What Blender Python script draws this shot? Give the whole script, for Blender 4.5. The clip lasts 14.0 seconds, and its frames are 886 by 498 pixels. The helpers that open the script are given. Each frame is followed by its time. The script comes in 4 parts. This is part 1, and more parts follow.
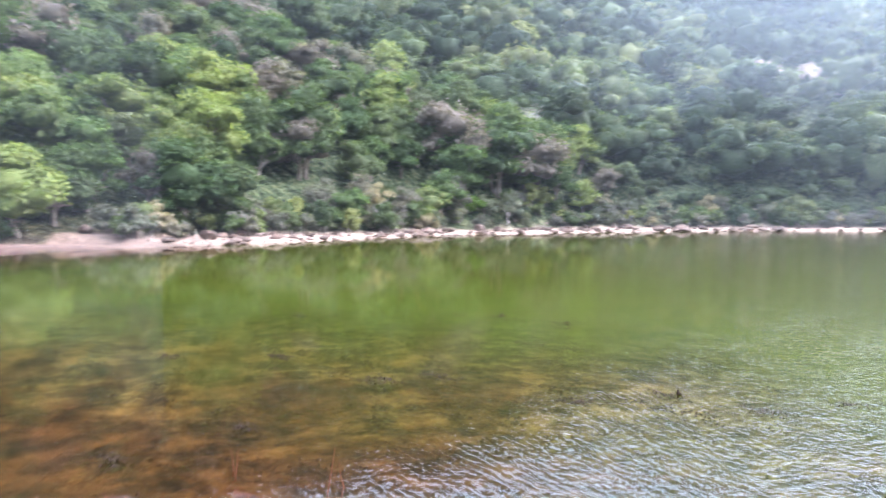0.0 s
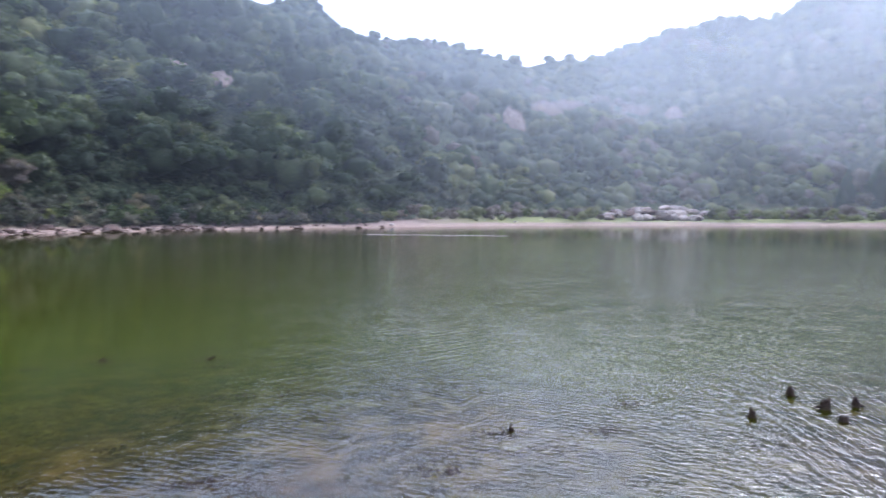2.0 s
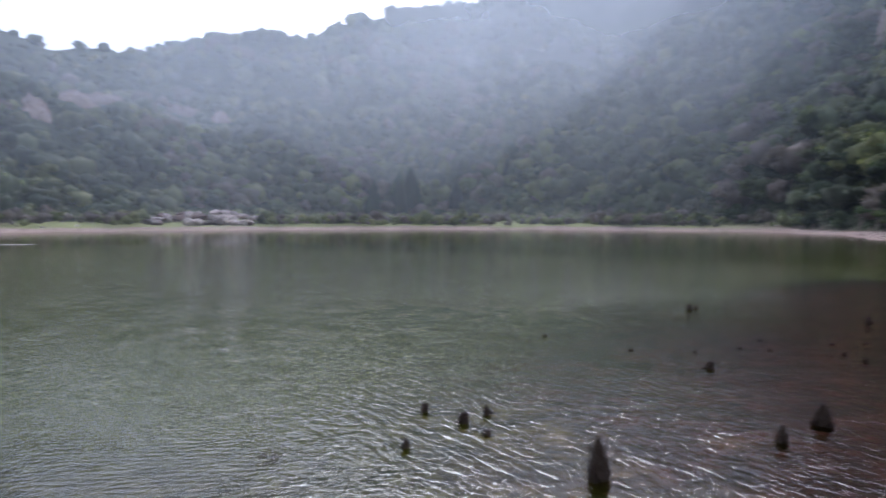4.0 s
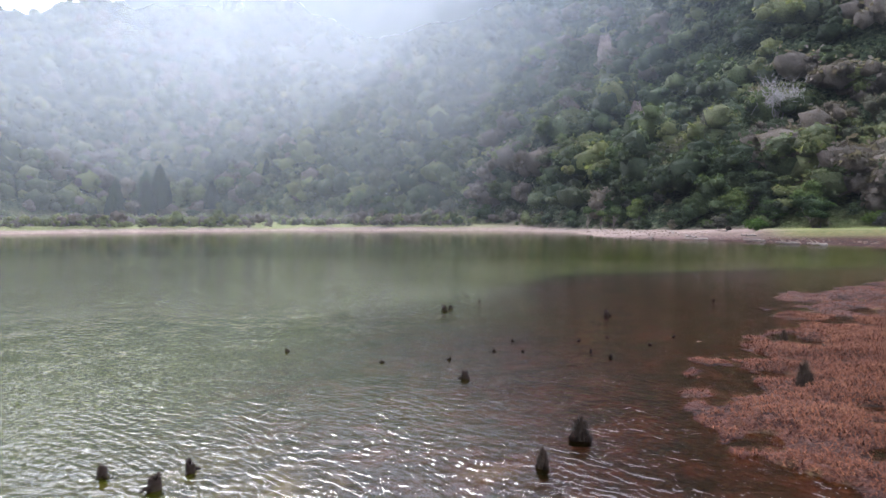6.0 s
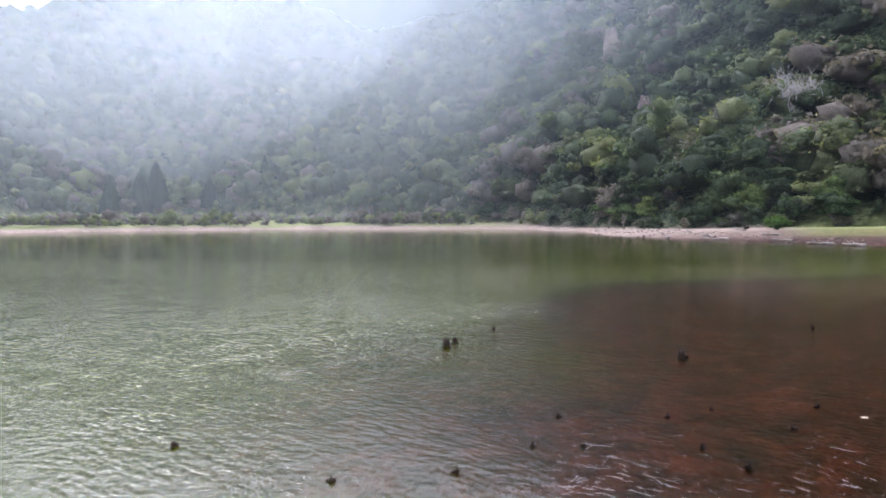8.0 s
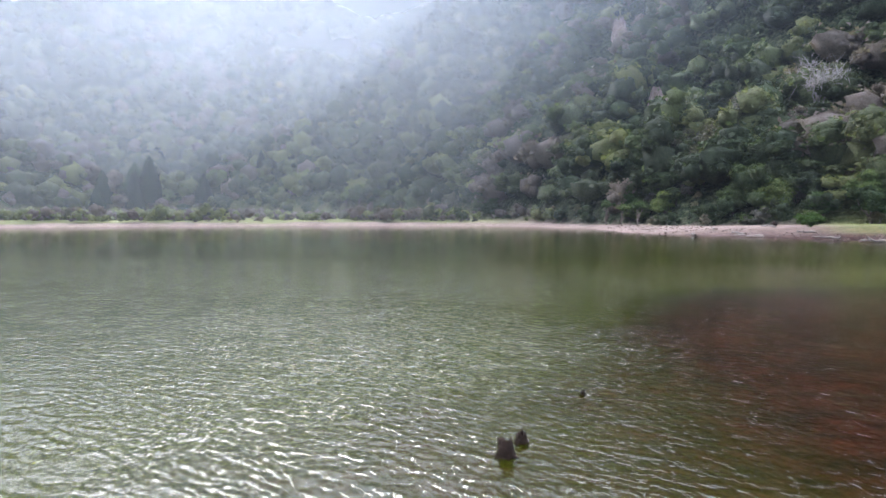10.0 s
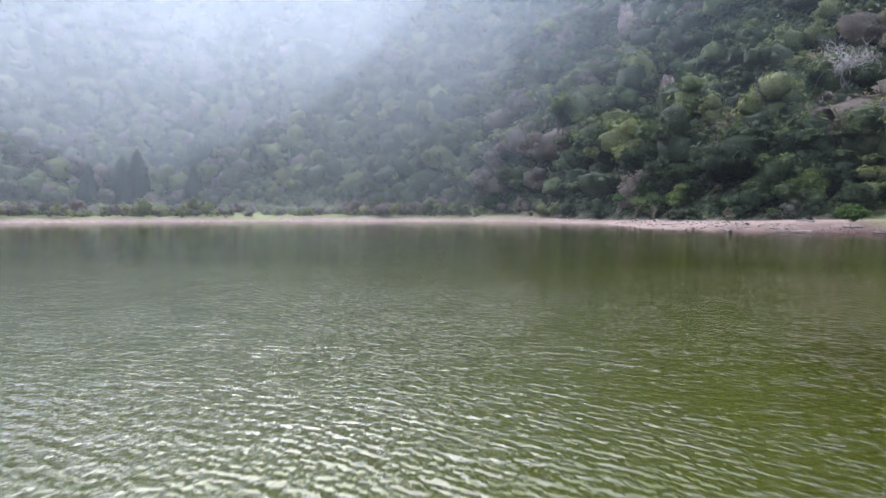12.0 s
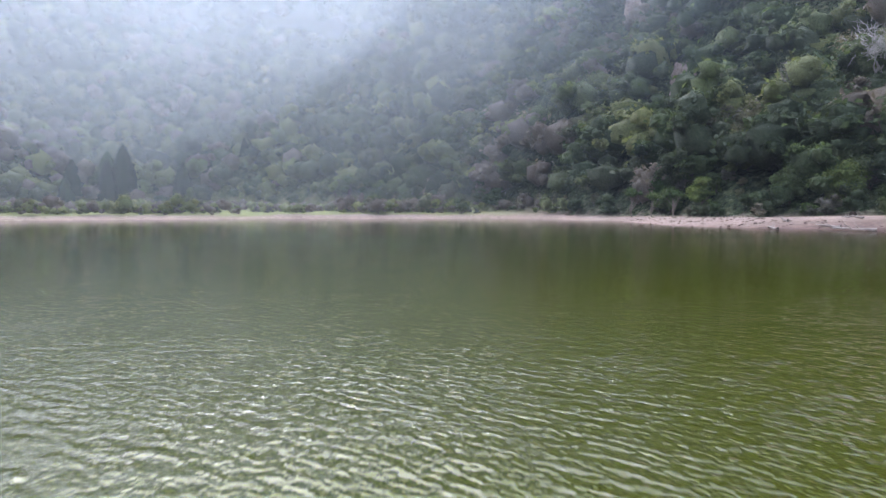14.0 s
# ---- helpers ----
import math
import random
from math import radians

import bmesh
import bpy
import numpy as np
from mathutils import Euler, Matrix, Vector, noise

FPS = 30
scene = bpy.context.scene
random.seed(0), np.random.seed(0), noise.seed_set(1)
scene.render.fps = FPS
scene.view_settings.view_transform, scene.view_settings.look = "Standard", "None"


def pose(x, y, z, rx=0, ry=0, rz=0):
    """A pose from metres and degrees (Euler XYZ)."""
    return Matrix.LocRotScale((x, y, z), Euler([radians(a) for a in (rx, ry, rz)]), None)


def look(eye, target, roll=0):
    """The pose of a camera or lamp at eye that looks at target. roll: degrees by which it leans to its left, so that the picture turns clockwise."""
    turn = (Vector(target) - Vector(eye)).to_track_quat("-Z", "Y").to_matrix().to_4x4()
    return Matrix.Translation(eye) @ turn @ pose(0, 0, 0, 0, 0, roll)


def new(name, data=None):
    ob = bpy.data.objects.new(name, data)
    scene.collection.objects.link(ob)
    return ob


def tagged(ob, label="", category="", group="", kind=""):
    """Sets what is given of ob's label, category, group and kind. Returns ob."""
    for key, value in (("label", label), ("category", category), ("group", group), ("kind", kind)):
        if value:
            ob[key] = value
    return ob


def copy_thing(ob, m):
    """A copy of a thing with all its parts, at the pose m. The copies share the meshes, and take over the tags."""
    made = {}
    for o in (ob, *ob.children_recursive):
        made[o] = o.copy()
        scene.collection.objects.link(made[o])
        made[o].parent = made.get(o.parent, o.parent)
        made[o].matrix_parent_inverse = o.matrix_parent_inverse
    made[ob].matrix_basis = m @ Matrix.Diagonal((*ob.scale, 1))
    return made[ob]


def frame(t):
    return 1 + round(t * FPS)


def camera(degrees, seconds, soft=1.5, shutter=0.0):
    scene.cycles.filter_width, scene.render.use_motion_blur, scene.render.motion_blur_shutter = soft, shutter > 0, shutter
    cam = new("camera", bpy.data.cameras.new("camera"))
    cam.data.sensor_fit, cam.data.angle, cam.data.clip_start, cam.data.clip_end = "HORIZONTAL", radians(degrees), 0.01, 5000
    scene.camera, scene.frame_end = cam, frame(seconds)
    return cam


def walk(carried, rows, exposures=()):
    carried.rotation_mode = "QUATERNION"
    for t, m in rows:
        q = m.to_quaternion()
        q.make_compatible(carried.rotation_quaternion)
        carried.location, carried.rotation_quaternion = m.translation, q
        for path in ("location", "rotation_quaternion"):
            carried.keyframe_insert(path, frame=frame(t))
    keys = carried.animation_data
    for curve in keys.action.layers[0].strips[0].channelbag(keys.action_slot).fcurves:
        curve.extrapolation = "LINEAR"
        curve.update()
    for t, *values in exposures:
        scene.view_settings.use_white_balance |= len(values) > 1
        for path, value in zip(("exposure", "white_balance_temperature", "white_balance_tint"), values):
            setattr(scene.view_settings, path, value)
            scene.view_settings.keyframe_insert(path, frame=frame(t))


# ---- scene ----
cam = camera(65.2, 14.0, 1.5, 0.38)
PATH = [
    (0, (4.906, -1.071, 2.752), (3.617, 0.455, 2.657), -0.0),
    (0.5, (2.785, -0.944, 2.873), (1.855, 0.825, 2.78), -0.0),
    (1, (0.897, -0.691, 2.993), (0.392, 1.242, 2.899), 0.1),
    (1.5, (-0.408, -0.306, 2.941), (-0.53, 1.688, 2.84), 0.2),
    (2, (-1.08, 0.404, 2.866), (-0.851, 2.388, 2.769), 0.1),
    (2.5, (-1.388, 1.082, 2.883), (-0.858, 3.008, 2.788), 0.1),
    (3, (-1.416, 2.002, 2.924), (-0.59, 3.821, 2.84), 0.2),
    (3.5, (-1.353, 2.619, 2.94), (-0.242, 4.28, 2.86), 0.1),
    (4, (-1.201, 2.792, 2.914), (0.155, 4.26, 2.832), 0.1),
    (4.2, (-1.128, 2.853, 2.897), (0.35, 4.198, 2.816), 0.2),
    (6.3, (1.273, 3.95, 2.843), (3.04, 4.884, 2.762), -0.3),
    (6.5, (1.673, 4.146, 2.863), (3.439, 5.082, 2.781), -0.4),
    (7, (3.008, 4.864, 2.872), (4.773, 5.802, 2.789), -0.3),
    (7.5, (4.673, 5.757, 2.861), (6.436, 6.698, 2.778), -0.4),
    (8, (6.418, 6.708, 2.847), (8.181, 7.648, 2.762), -0.3),
    (8.2, (7.149, 7.117, 2.848), (8.912, 8.057, 2.762), -0.1),
    (10.5, (15.814, 12.586, 2.235), (17.578, 13.524, 2.143), -0.1),
    (11, (17.855, 13.926, 2.177), (19.62, 14.861, 2.082), -0.1),
    (11.5, (19.986, 15.365, 2.139), (21.753, 16.298, 2.04), -0.1),
    (12, (22.146, 16.638, 2.103), (23.914, 17.569, 2.001), -0.1),
    (12.5, (24.381, 17.929, 2.061), (26.15, 18.857, 1.955), -0.1),
    (13, (26.664, 19.282, 1.997), (28.433, 20.208, 1.89), -0.1),
    (13.5, (28.96, 20.688, 1.968), (30.731, 21.612, 1.86), -0.2),
    (14, (31.272, 22.06, 1.961), (33.043, 22.982, 1.851), -0.2),
]
walk(cam, [(t, look(e, g, r)) for t, e, g, r in PATH],
     exposures=((0.0, 1.95, 5350, 13), (0.5, 1.65, 5250, 15), (1.0, 1.05, 5200, 17), (1.6, 0.58, 5150, 18), (2.4, 0.18, 5150, 18), (3.0, 0.0, 5200, 18), (4.2, -0.38, 5300, 17),
                (5.3, 0.12, 5500, 15), (6.3, 0.6, 5600, 14), (8.2, 0.63, 5550, 14), (10.5, 0.58, 5450, 14), (14.0, 0.5, 5400, 14)))

# ---- world and sun ----
SUN_AZ, SUN_EL = radians(47), radians(45)
world = bpy.data.worlds.new("sky")
scene.world = world
world.use_nodes = True
wn = world.node_tree.nodes
sky = wn.new("ShaderNodeTexSky")
sky.sky_type = "NISHITA"
sky.sun_disc = False
sky.sun_elevation, sky.sun_rotation = SUN_EL, SUN_AZ
sky.air_density, sky.dust_density, sky.ozone_density = 1.0, 7.0, 1.0
wn["Background"].inputs["Strength"].default_value = 0.15
veil = wn.new("ShaderNodeMix")                      # thin white cloud over the whole sky
veil.data_type, veil.blend_type, veil.inputs[0].default_value = "RGBA", "ADD", 1.0
veil.inputs[7].default_value = (8.2, 8.6, 8.9, 1)
world.node_tree.links.new(sky.outputs[0], veil.inputs[6])
world.node_tree.links.new(veil.outputs[2], wn["Background"].inputs["Color"])
sun_data = bpy.data.lights.new("sun", "SUN")
sun_data.energy, sun_data.angle, sun_data.color = 1.5, radians(36), (1.0, 0.97, 0.93)
sun = new("sun", sun_data)
sun_way = Vector((math.sin(SUN_AZ) * math.cos(SUN_EL), math.cos(SUN_AZ) * math.cos(SUN_EL), math.sin(SUN_EL)))
sun.matrix_world = look(sun_way * 100, (0, 0, 0))

# ---- materials ----


def material(name):
    m = bpy.data.materials.new(name)
    m.use_nodes = True
    m.node_tree.nodes.clear()
    out = m.node_tree.nodes.new("ShaderNodeOutputMaterial")
    return m, m.node_tree.nodes, m.node_tree.links, out


def node(nodes, kind, **inputs):
    n = nodes.new(kind)
    for k, v in inputs.items():
        n.inputs[k.replace("_", " ")].default_value = v
    return n


def ramp(nodes, stops):
    n = nodes.new("ShaderNodeValToRGB")
    el = n.color_ramp.elements
    while len(el) < len(stops):
        el.new(0.5)
    for e, (p, c) in zip(el, stops):
        e.position, e.color = p, (*c, 1)
    return n


def mixed(nodes, links, fac, a, b, blend="MIX"):
    n = nodes.new("ShaderNodeMix")
    n.data_type, n.blend_type = "RGBA", blend
    for sock, v in ((n.inputs[0], fac), (n.inputs[6], a), (n.inputs[7], b)):
        if hasattr(v, "links"):
            links.new(v, sock)
        elif isinstance(v, tuple):
            sock.default_value = (*v, 1)
        else:
            sock.default_value = v
    return n.outputs[2]


def maths(nodes, links, op, a, b=0.0, clamp=False):
    n = nodes.new("ShaderNodeMath")
    n.operation, n.use_clamp = op, clamp
    for sock, v in zip(n.inputs, (a, b)):
        if hasattr(v, "links"):
            links.new(v, sock)
        else:
            sock.default_value = v
    return n.outputs[0]


def noise_tex(nodes, links, scale, detail=4.0, rough=0.55, vec=None):
    n = node(nodes, "ShaderNodeTexNoise", Scale=scale, Detail=detail, Roughness=rough)
    if vec is None:
        vec = nodes.new("ShaderNodeNewGeometry").outputs["Position"]
    links.new(vec, n.inputs["Vector"])
    return n.outputs["Fac"]


def leaf_material(name, dark, light, dry, tint_name=""):
    """Foliage: hue differs from tree to tree and from clump to clump; light passes through the leaves."""
    m, nodes, links, out = material(name)
    geo = nodes.new("ShaderNodeNewGeometry")
    if tint_name:
        at = nodes.new("ShaderNodeAttribute")
        at.attribute_name = tint_name
        tree = at.outputs["Fac"]
    else:
        tree = nodes.new("ShaderNodeObjectInfo").outputs["Random"]
    patch = noise_tex(nodes, links, 0.25, 3)
    sprig = ramp(nodes, [(0.35, (0, 0, 0)), (0.68, (1, 1, 1))])
    links.new(noise_tex(nodes, links, 2.4, 5, 0.7), sprig.inputs[0])
    leafy = maths(nodes, links, "ADD", maths(nodes, links, "MULTIPLY", geo.outputs["Random Per Island"], 0.35),
                  maths(nodes, links, "ADD", maths(nodes, links, "MULTIPLY", patch, 0.25), maths(nodes, links, "MULTIPLY", sprig.outputs[0], 0.45)))
    base = mixed(nodes, links, leafy, dark, light)
    cr = ramp(nodes, [(0.0, (0.36, 0.45, 0.38)), (0.15, (0.9, 1.0, 0.75)), (0.3, (0.42, 0.5, 0.44)), (0.42, (1.35, 1.35, 1.05)), (0.5, (0.5, 0.56, 0.5)), (0.62, (1.95, 1.75, 1.2)), (0.72, (0.7, 0.74, 0.72)), (1.0, (1.35, 1.15, 1.0))])
    links.new(tree, cr.inputs[0])
    base = mixed(nodes, links, 1.0, base, cr.outputs[0], "MULTIPLY")
    dr = ramp(nodes, [(0.0, (0, 0, 0)), (0.80, (0, 0, 0)), (0.84, (1, 1, 1)), (1.0, (1, 1, 1))])
    links.new(tree, dr.inputs[0])
    base = mixed(nodes, links, dr.outputs[0], base, mixed(nodes, links, leafy, tuple(c * 0.35 for c in dry), dry))
    p = node(nodes, "ShaderNodeBsdfPrincipled", Roughness=0.6)
    p.inputs["Specular IOR Level"].default_value = 0.25
    links.new(base, p.inputs["Base Color"])
    relief = node(nodes, "ShaderNodeBump", Strength=1.0, Distance=0.8)
    links.new(noise_tex(nodes, links, 1.6, 5, 0.68), relief.inputs["Height"])
    links.new(relief.outputs[0], p.inputs["Normal"])
    tr = nodes.new("ShaderNodeBsdfTranslucent")
    links.new(mixed(nodes, links, 1.0, base, (1.2, 1.3, 0.75), "MULTIPLY"), tr.inputs["Color"])
    mx = node(nodes, "ShaderNodeMixShader", Fac=0.35)
    links.new(p.outputs[0], mx.inputs[1])
    links.new(tr.outputs[0], mx.inputs[2])
    links.new(mx.outputs[0], out.inputs[0])
    return m


def solid_material(name, a, b, scale, rough=0.85, bump=0.3, bump_scale=None, spec=0.3, fine=None):
    m, nodes, links, out = material(name)
    p = node(nodes, "ShaderNodeBsdfPrincipled", Roughness=rough)
    p.inputs["Specular IOR Level"].default_value = spec
    tc = nodes.new("ShaderNodeTexCoord").outputs["Object"]
    big, small = noise_tex(nodes, links, scale, 5, 0.6, tc), noise_tex(nodes, links, scale * 7, 4, 0.6, tc)
    mid = ramp(nodes, [(0.3, (0, 0, 0)), (0.7, (1, 1, 1))])
    links.new(maths(nodes, links, "ADD", maths(nodes, links, "MULTIPLY", big, 0.6), maths(nodes, links, "MULTIPLY", small, 0.4)), mid.inputs[0])
    col = mixed(nodes, links, mid.outputs[0], a, b)
    oi = nodes.new("ShaderNodeObjectInfo").outputs["Random"]
    bright = maths(nodes, links, "ADD", maths(nodes, links, "MULTIPLY", oi, 0.5), 0.75)
    cmb = nodes.new("ShaderNodeCombineColor")
    for i in range(3):
        links.new(bright, cmb.inputs[i])
    links.new(mixed(nodes, links, 1.0, col, cmb.outputs[0], "MULTIPLY"), p.inputs["Base Color"])
    bp = node(nodes, "ShaderNodeBump", Strength=bump, Distance=0.05)
    links.new(small, bp.inputs["Height"])
    links.new(bp.outputs[0], p.inputs["Normal"])
    links.new(p.outputs[0], out.inputs[0])
    return m


LEAF = leaf_material("broad_leaves", (0.028, 0.050, 0.023), (0.195, 0.225, 0.10), (0.25, 0.20, 0.165))
LEAF_FAR = leaf_material("forest_leaves", (0.034, 0.052, 0.028), (0.21, 0.22, 0.125), (0.30, 0.235, 0.19), "tint")
LEAF_LIGHT = leaf_material("light_leaves", (0.06, 0.09, 0.036), (0.16, 0.19, 0.08), (0.16, 0.19, 0.08))
LEAF_SHRUB = leaf_material("shrub_leaves", (0.055, 0.07, 0.035), (0.19, 0.205, 0.10), (0.20, 0.18, 0.14))
LEAF_LIME = leaf_material("lime_leaves", (0.08, 0.125, 0.022), (0.20, 0.27, 0.055), (0.20, 0.27, 0.055))
LEAF_GREY = leaf_material("dry_twigs", (0.09, 0.08, 0.072), (0.25, 0.22, 0.195), (0.22, 0.195, 0.17))
NEEDLE = leaf_material("conifer_needles", (0.010, 0.022, 0.012), (0.028, 0.05, 0.026), (0.028, 0.05, 0.026))
BARK = solid_material("bark", (0.10, 0.075, 0.055), (0.24, 0.20, 0.16), 1.5, 0.9)
PALE_BARK = solid_material("pale_bark", (0.26, 0.22, 0.19), (0.45, 0.40, 0.36), 1.5, 0.9)
STUMP = solid_material("wet_stump", (0.012, 0.008, 0.006), (0.045, 0.028, 0.020), 6, 0.9, 0.25, None, 0.08)
ROCK = solid_material("shore_rock", (0.034, 0.020, 0.015), (0.15, 0.095, 0.072), 1.2, 0.8, 0.5)
PALE_ROCK = solid_material("pale_cliff_rock", (0.13, 0.088, 0.068), (0.40, 0.305, 0.25), 0.25, 0.9, 0.6)
BANK_ROCK = solid_material("broken_bank_rock", (0.24, 0.19, 0.16), (0.44, 0.36, 0.31), 0.5, 0.9, 0.5)
DRIFT = solid_material("bleached_wood", (0.17, 0.135, 0.11), (0.32, 0.27, 0.23), 1.5, 0.9)
PEBBLE = solid_material("beach_pebbles", (0.13, 0.085, 0.068), (0.27, 0.20, 0.165), 0.8, 0.9)
WHITE = solid_material("weathered_white", (0.38, 0.31, 0.26), (0.62, 0.54, 0.48), 0.8, 0.6, 0.1)


def ground_material():
    """Beach, reed marsh, lake bed and forest floor, told apart by the attributes 'marsh' and 'shore'."""
    m, nodes, links, out = material("ground")

    def attr(name):
        a = nodes.new("ShaderNodeAttribute")
        a.attribute_name = name
        return a.outputs["Fac"]
    n1, n2, n3 = noise_tex(nodes, links, 0.12, 5), noise_tex(nodes, links, 0.9, 6, 0.65), noise_tex(nodes, links, 6.0, 5, 0.6)
    n4 = noise_tex(nodes, links, 2.2, 6, 0.68)
    sand = ramp(nodes, [(0.3, (0.13, 0.085, 0.066)), (0.5, (0.25, 0.175, 0.14)), (0.72, (0.38, 0.295, 0.245))])
    links.new(maths(nodes, links, "ADD", maths(nodes, links, "MULTIPLY", n2, 0.6), maths(nodes, links, "MULTIPLY", n3, 0.4)), sand.inputs[0])
    brush = ramp(nodes, [(0.36, (0.012, 0.018, 0.008)), (0.52, (0.06, 0.075, 0.032)), (0.68, (0.15, 0.15, 0.075))])
    links.new(n2, brush.inputs[0])
    floor = brush.outputs[0]
    turf = ramp(nodes, [(0.38, (0.006, 0.002, 0.0015)), (0.5, (0.030, 0.008, 0.004)), (0.62, (0.085, 0.026, 0.011))])
    links.new(maths(nodes, links, "ADD", maths(nodes, links, "MULTIPLY", n2, 0.55), maths(nodes, links, "MULTIPLY", n3, 0.45)), turf.inputs[0])
    weed = ramp(nodes, [(0.40, (0.010, 0.008, 0.003)), (0.5, (0.07, 0.056, 0.014)), (0.6, (0.17, 0.15, 0.04))])
    blot = maths(nodes, links, "ADD", maths(nodes, links, "MULTIPLY", n2, 0.4), maths(nodes, links, "MULTIPLY", n4, 0.6))
    links.new(blot, weed.inputs[0])
    red = ramp(nodes, [(0.40, (0.005, 0.0012, 0.0008)), (0.5, (0.024, 0.0055, 0.003)), (0.6, (0.055, 0.014, 0.008))])
    links.new(blot, red.inputs[0])
    col = mixed(nodes, links, attr("wood"), sand.outputs[0], floor)
    meadow = mixed(nodes, links, n2, (0.10, 0.13, 0.03), (0.26, 0.24, 0.09))
    col = mixed(nodes, links, attr("meadow"), col, meadow)
    col = mixed(nodes, links, attr("marsh"), col, turf.outputs[0])
    pale = ramp(nodes, [(0.5, (0, 0, 0)), (0.6, (1, 1, 1))])
    links.new(noise_tex(nodes, links, 8.0, 5, 0.65), pale.inputs[0])
    col = mixed(nodes, links, maths(nodes, links, "MULTIPLY", pale.outputs[0], attr("rim")), col, (0.085, 0.036, 0.026))
    col = mixed(nodes, links, attr("bed"), col, weed.outputs[0])
    col = mixed(nodes, links, attr("redbed"), col, red.outputs[0])
    # Deep bed coloured paler, in place of light scattered within the water.
    col = mixed(nodes, links, attr("bed_lift"), col, mixed(nodes, links, n1, (0.13, 0.15, 0.05), (0.17, 0.18, 0.07)))
    p = node(nodes, "ShaderNodeBsdfPrincipled", Roughness=0.9)
    p.inputs["Specular IOR Level"].default_value = 0.2
    links.new(col, p.inputs["Base Color"])
    thicket = maths(nodes, links, "MULTIPLY", noise_tex(nodes, links, 0.55, 5, 0.7), attr("wood"))
    bp = node(nodes, "ShaderNodeBump", Strength=1.0, Distance=1.0)
    links.new(maths(nodes, links, "ADD", maths(nodes, links, "MULTIPLY", n3, 0.11), maths(nodes, links, "MULTIPLY", thicket, 3.0)), bp.inputs["Height"])
    links.new(bp.outputs[0], p.inputs["Normal"])
    links.new(p.outputs[0], out.inputs[0])
    return m


def water_material():
    """Turbid green water: clear over the shelf, opaque where it is deep; ripples where the wind reaches."""
    m, nodes, links, out = material("lake_water")
    at = nodes.new("ShaderNodeAttribute")
    at.attribute_name = "turbid"
    calm = nodes.new("ShaderNodeAttribute")
    calm.attribute_name = "breeze"
    pos = nodes.new("ShaderNodeNewGeometry").outputs["Position"]

    def train(turn, length, bend, seed):
        """Short-crested ripples of that length in metres, running with the wind along x."""
        mp = node(nodes, "ShaderNodeMapping", Rotation=(0, 0, radians(turn)), Location=(seed, seed * 2, 0))
        links.new(pos, mp.inputs["Vector"])
        w = node(nodes, "ShaderNodeTexWave", Scale=0.314 / length, Distortion=bend, Detail=2.0)
        w.inputs["Detail Scale"].default_value = 1.6
        w.inputs["Detail Roughness"].default_value = 0.5
        links.new(mp.outputs[0], w.inputs["Vector"])
        return maths(nodes, links, "MULTIPLY", maths(nodes, links, "SUBTRACT", w.outputs["Fac"], 0.5), length / 3.14)

    def chop(turn, fine):
        """Irregular short crests, three times as long as they are wide."""
        mp = node(nodes, "ShaderNodeMapping", Rotation=(0, 0, radians(turn)))
        links.new(pos, mp.inputs["Vector"])
        sq = node(nodes, "ShaderNodeMapping", Scale=(1.0, 0.28, 1.0))
        links.new(mp.outputs[0], sq.inputs["Vector"])
        return maths(nodes, links, "SUBTRACT", noise_tex(nodes, links, fine, 1, 0.5, sq.outputs[0]), 0.5)

    def total(*terms):
        out = None
        for v, k in terms:
            v = maths(nodes, links, "MULTIPLY", v, k)
            out = v if out is None else maths(nodes, links, "ADD", out, v)
        return out
    # slopes: the sum of the factors is about the steepest slope of the ripples
    xyz = nodes.new("ShaderNodeSeparateXYZ")
    links.new(pos, xyz.inputs[0])
    side = nodes.new("ShaderNodeMapRange")             # by the near bank the ripples swing round to come ashore
    for k, v in zip(("From Min", "From Max"), (0.0, 5.0)):
        side.inputs[k].default_value = v
    links.new(xyz.outputs["X"], side.inputs["Value"])
    swing = nodes.new("ShaderNodeMix")
    links.new(side.outputs[0], swing.inputs[0])
    links.new(total((train(-52, 0.15, 2.2, 0.0), 0.10), (train(-74, 0.12, 2.4, 3.1), 0.08)), swing.inputs[2])
    links.new(total((train(12, 0.13, 3.4, 0.0), 0.05), (train(35, 0.10, 3.4, 3.1), 0.04), (chop(10, 7.4), 0.024), (chop(34, 10.0), 0.0135), (chop(-20, 5.6), 0.013)), swing.inputs[3])
    waves = swing.outputs[0]
    choppy = maths(nodes, links, "SUBTRACT", noise_tex(nodes, links, 8.0, 2, 0.5), 0.5)
    waves = maths(nodes, links, "ADD", waves, maths(nodes, links, "MULTIPLY", choppy, 0.016))
    gust = ramp(nodes, [(0.36, (0.4, 0.4, 0.4)), (0.64, (1.1, 1.1, 1.1))])
    links.new(total((noise_tex(nodes, links, 0.09, 3, 0.5), 0.45), (noise_tex(nodes, links, 0.9, 3, 0.6), 0.55)), gust.inputs[0])
    h = maths(nodes, links, "MULTIPLY", waves, maths(nodes, links, "MULTIPLY", gust.outputs[0], calm.outputs["Fac"]))
    bp = node(nodes, "ShaderNodeBump", Strength=1.0, Distance=1.0)
    links.new(h, bp.inputs["Height"])
    body = node(nodes, "ShaderNodeBsdfDiffuse")
    cloud = noise_tex(nodes, links, 0.05, 3)
    pale = nodes.new("ShaderNodeAttribute")
    pale.attribute_name = "shallows"
    tone = mixed(nodes, links, cloud, (0.035, 0.039, 0.0035), (0.046, 0.049, 0.0045))
    links.new(mixed(nodes, links, pale.outputs["Fac"], tone, (0.040, 0.049, 0.005)), body.inputs["Color"])
    clear = nodes.new("ShaderNodeBsdfTransparent")
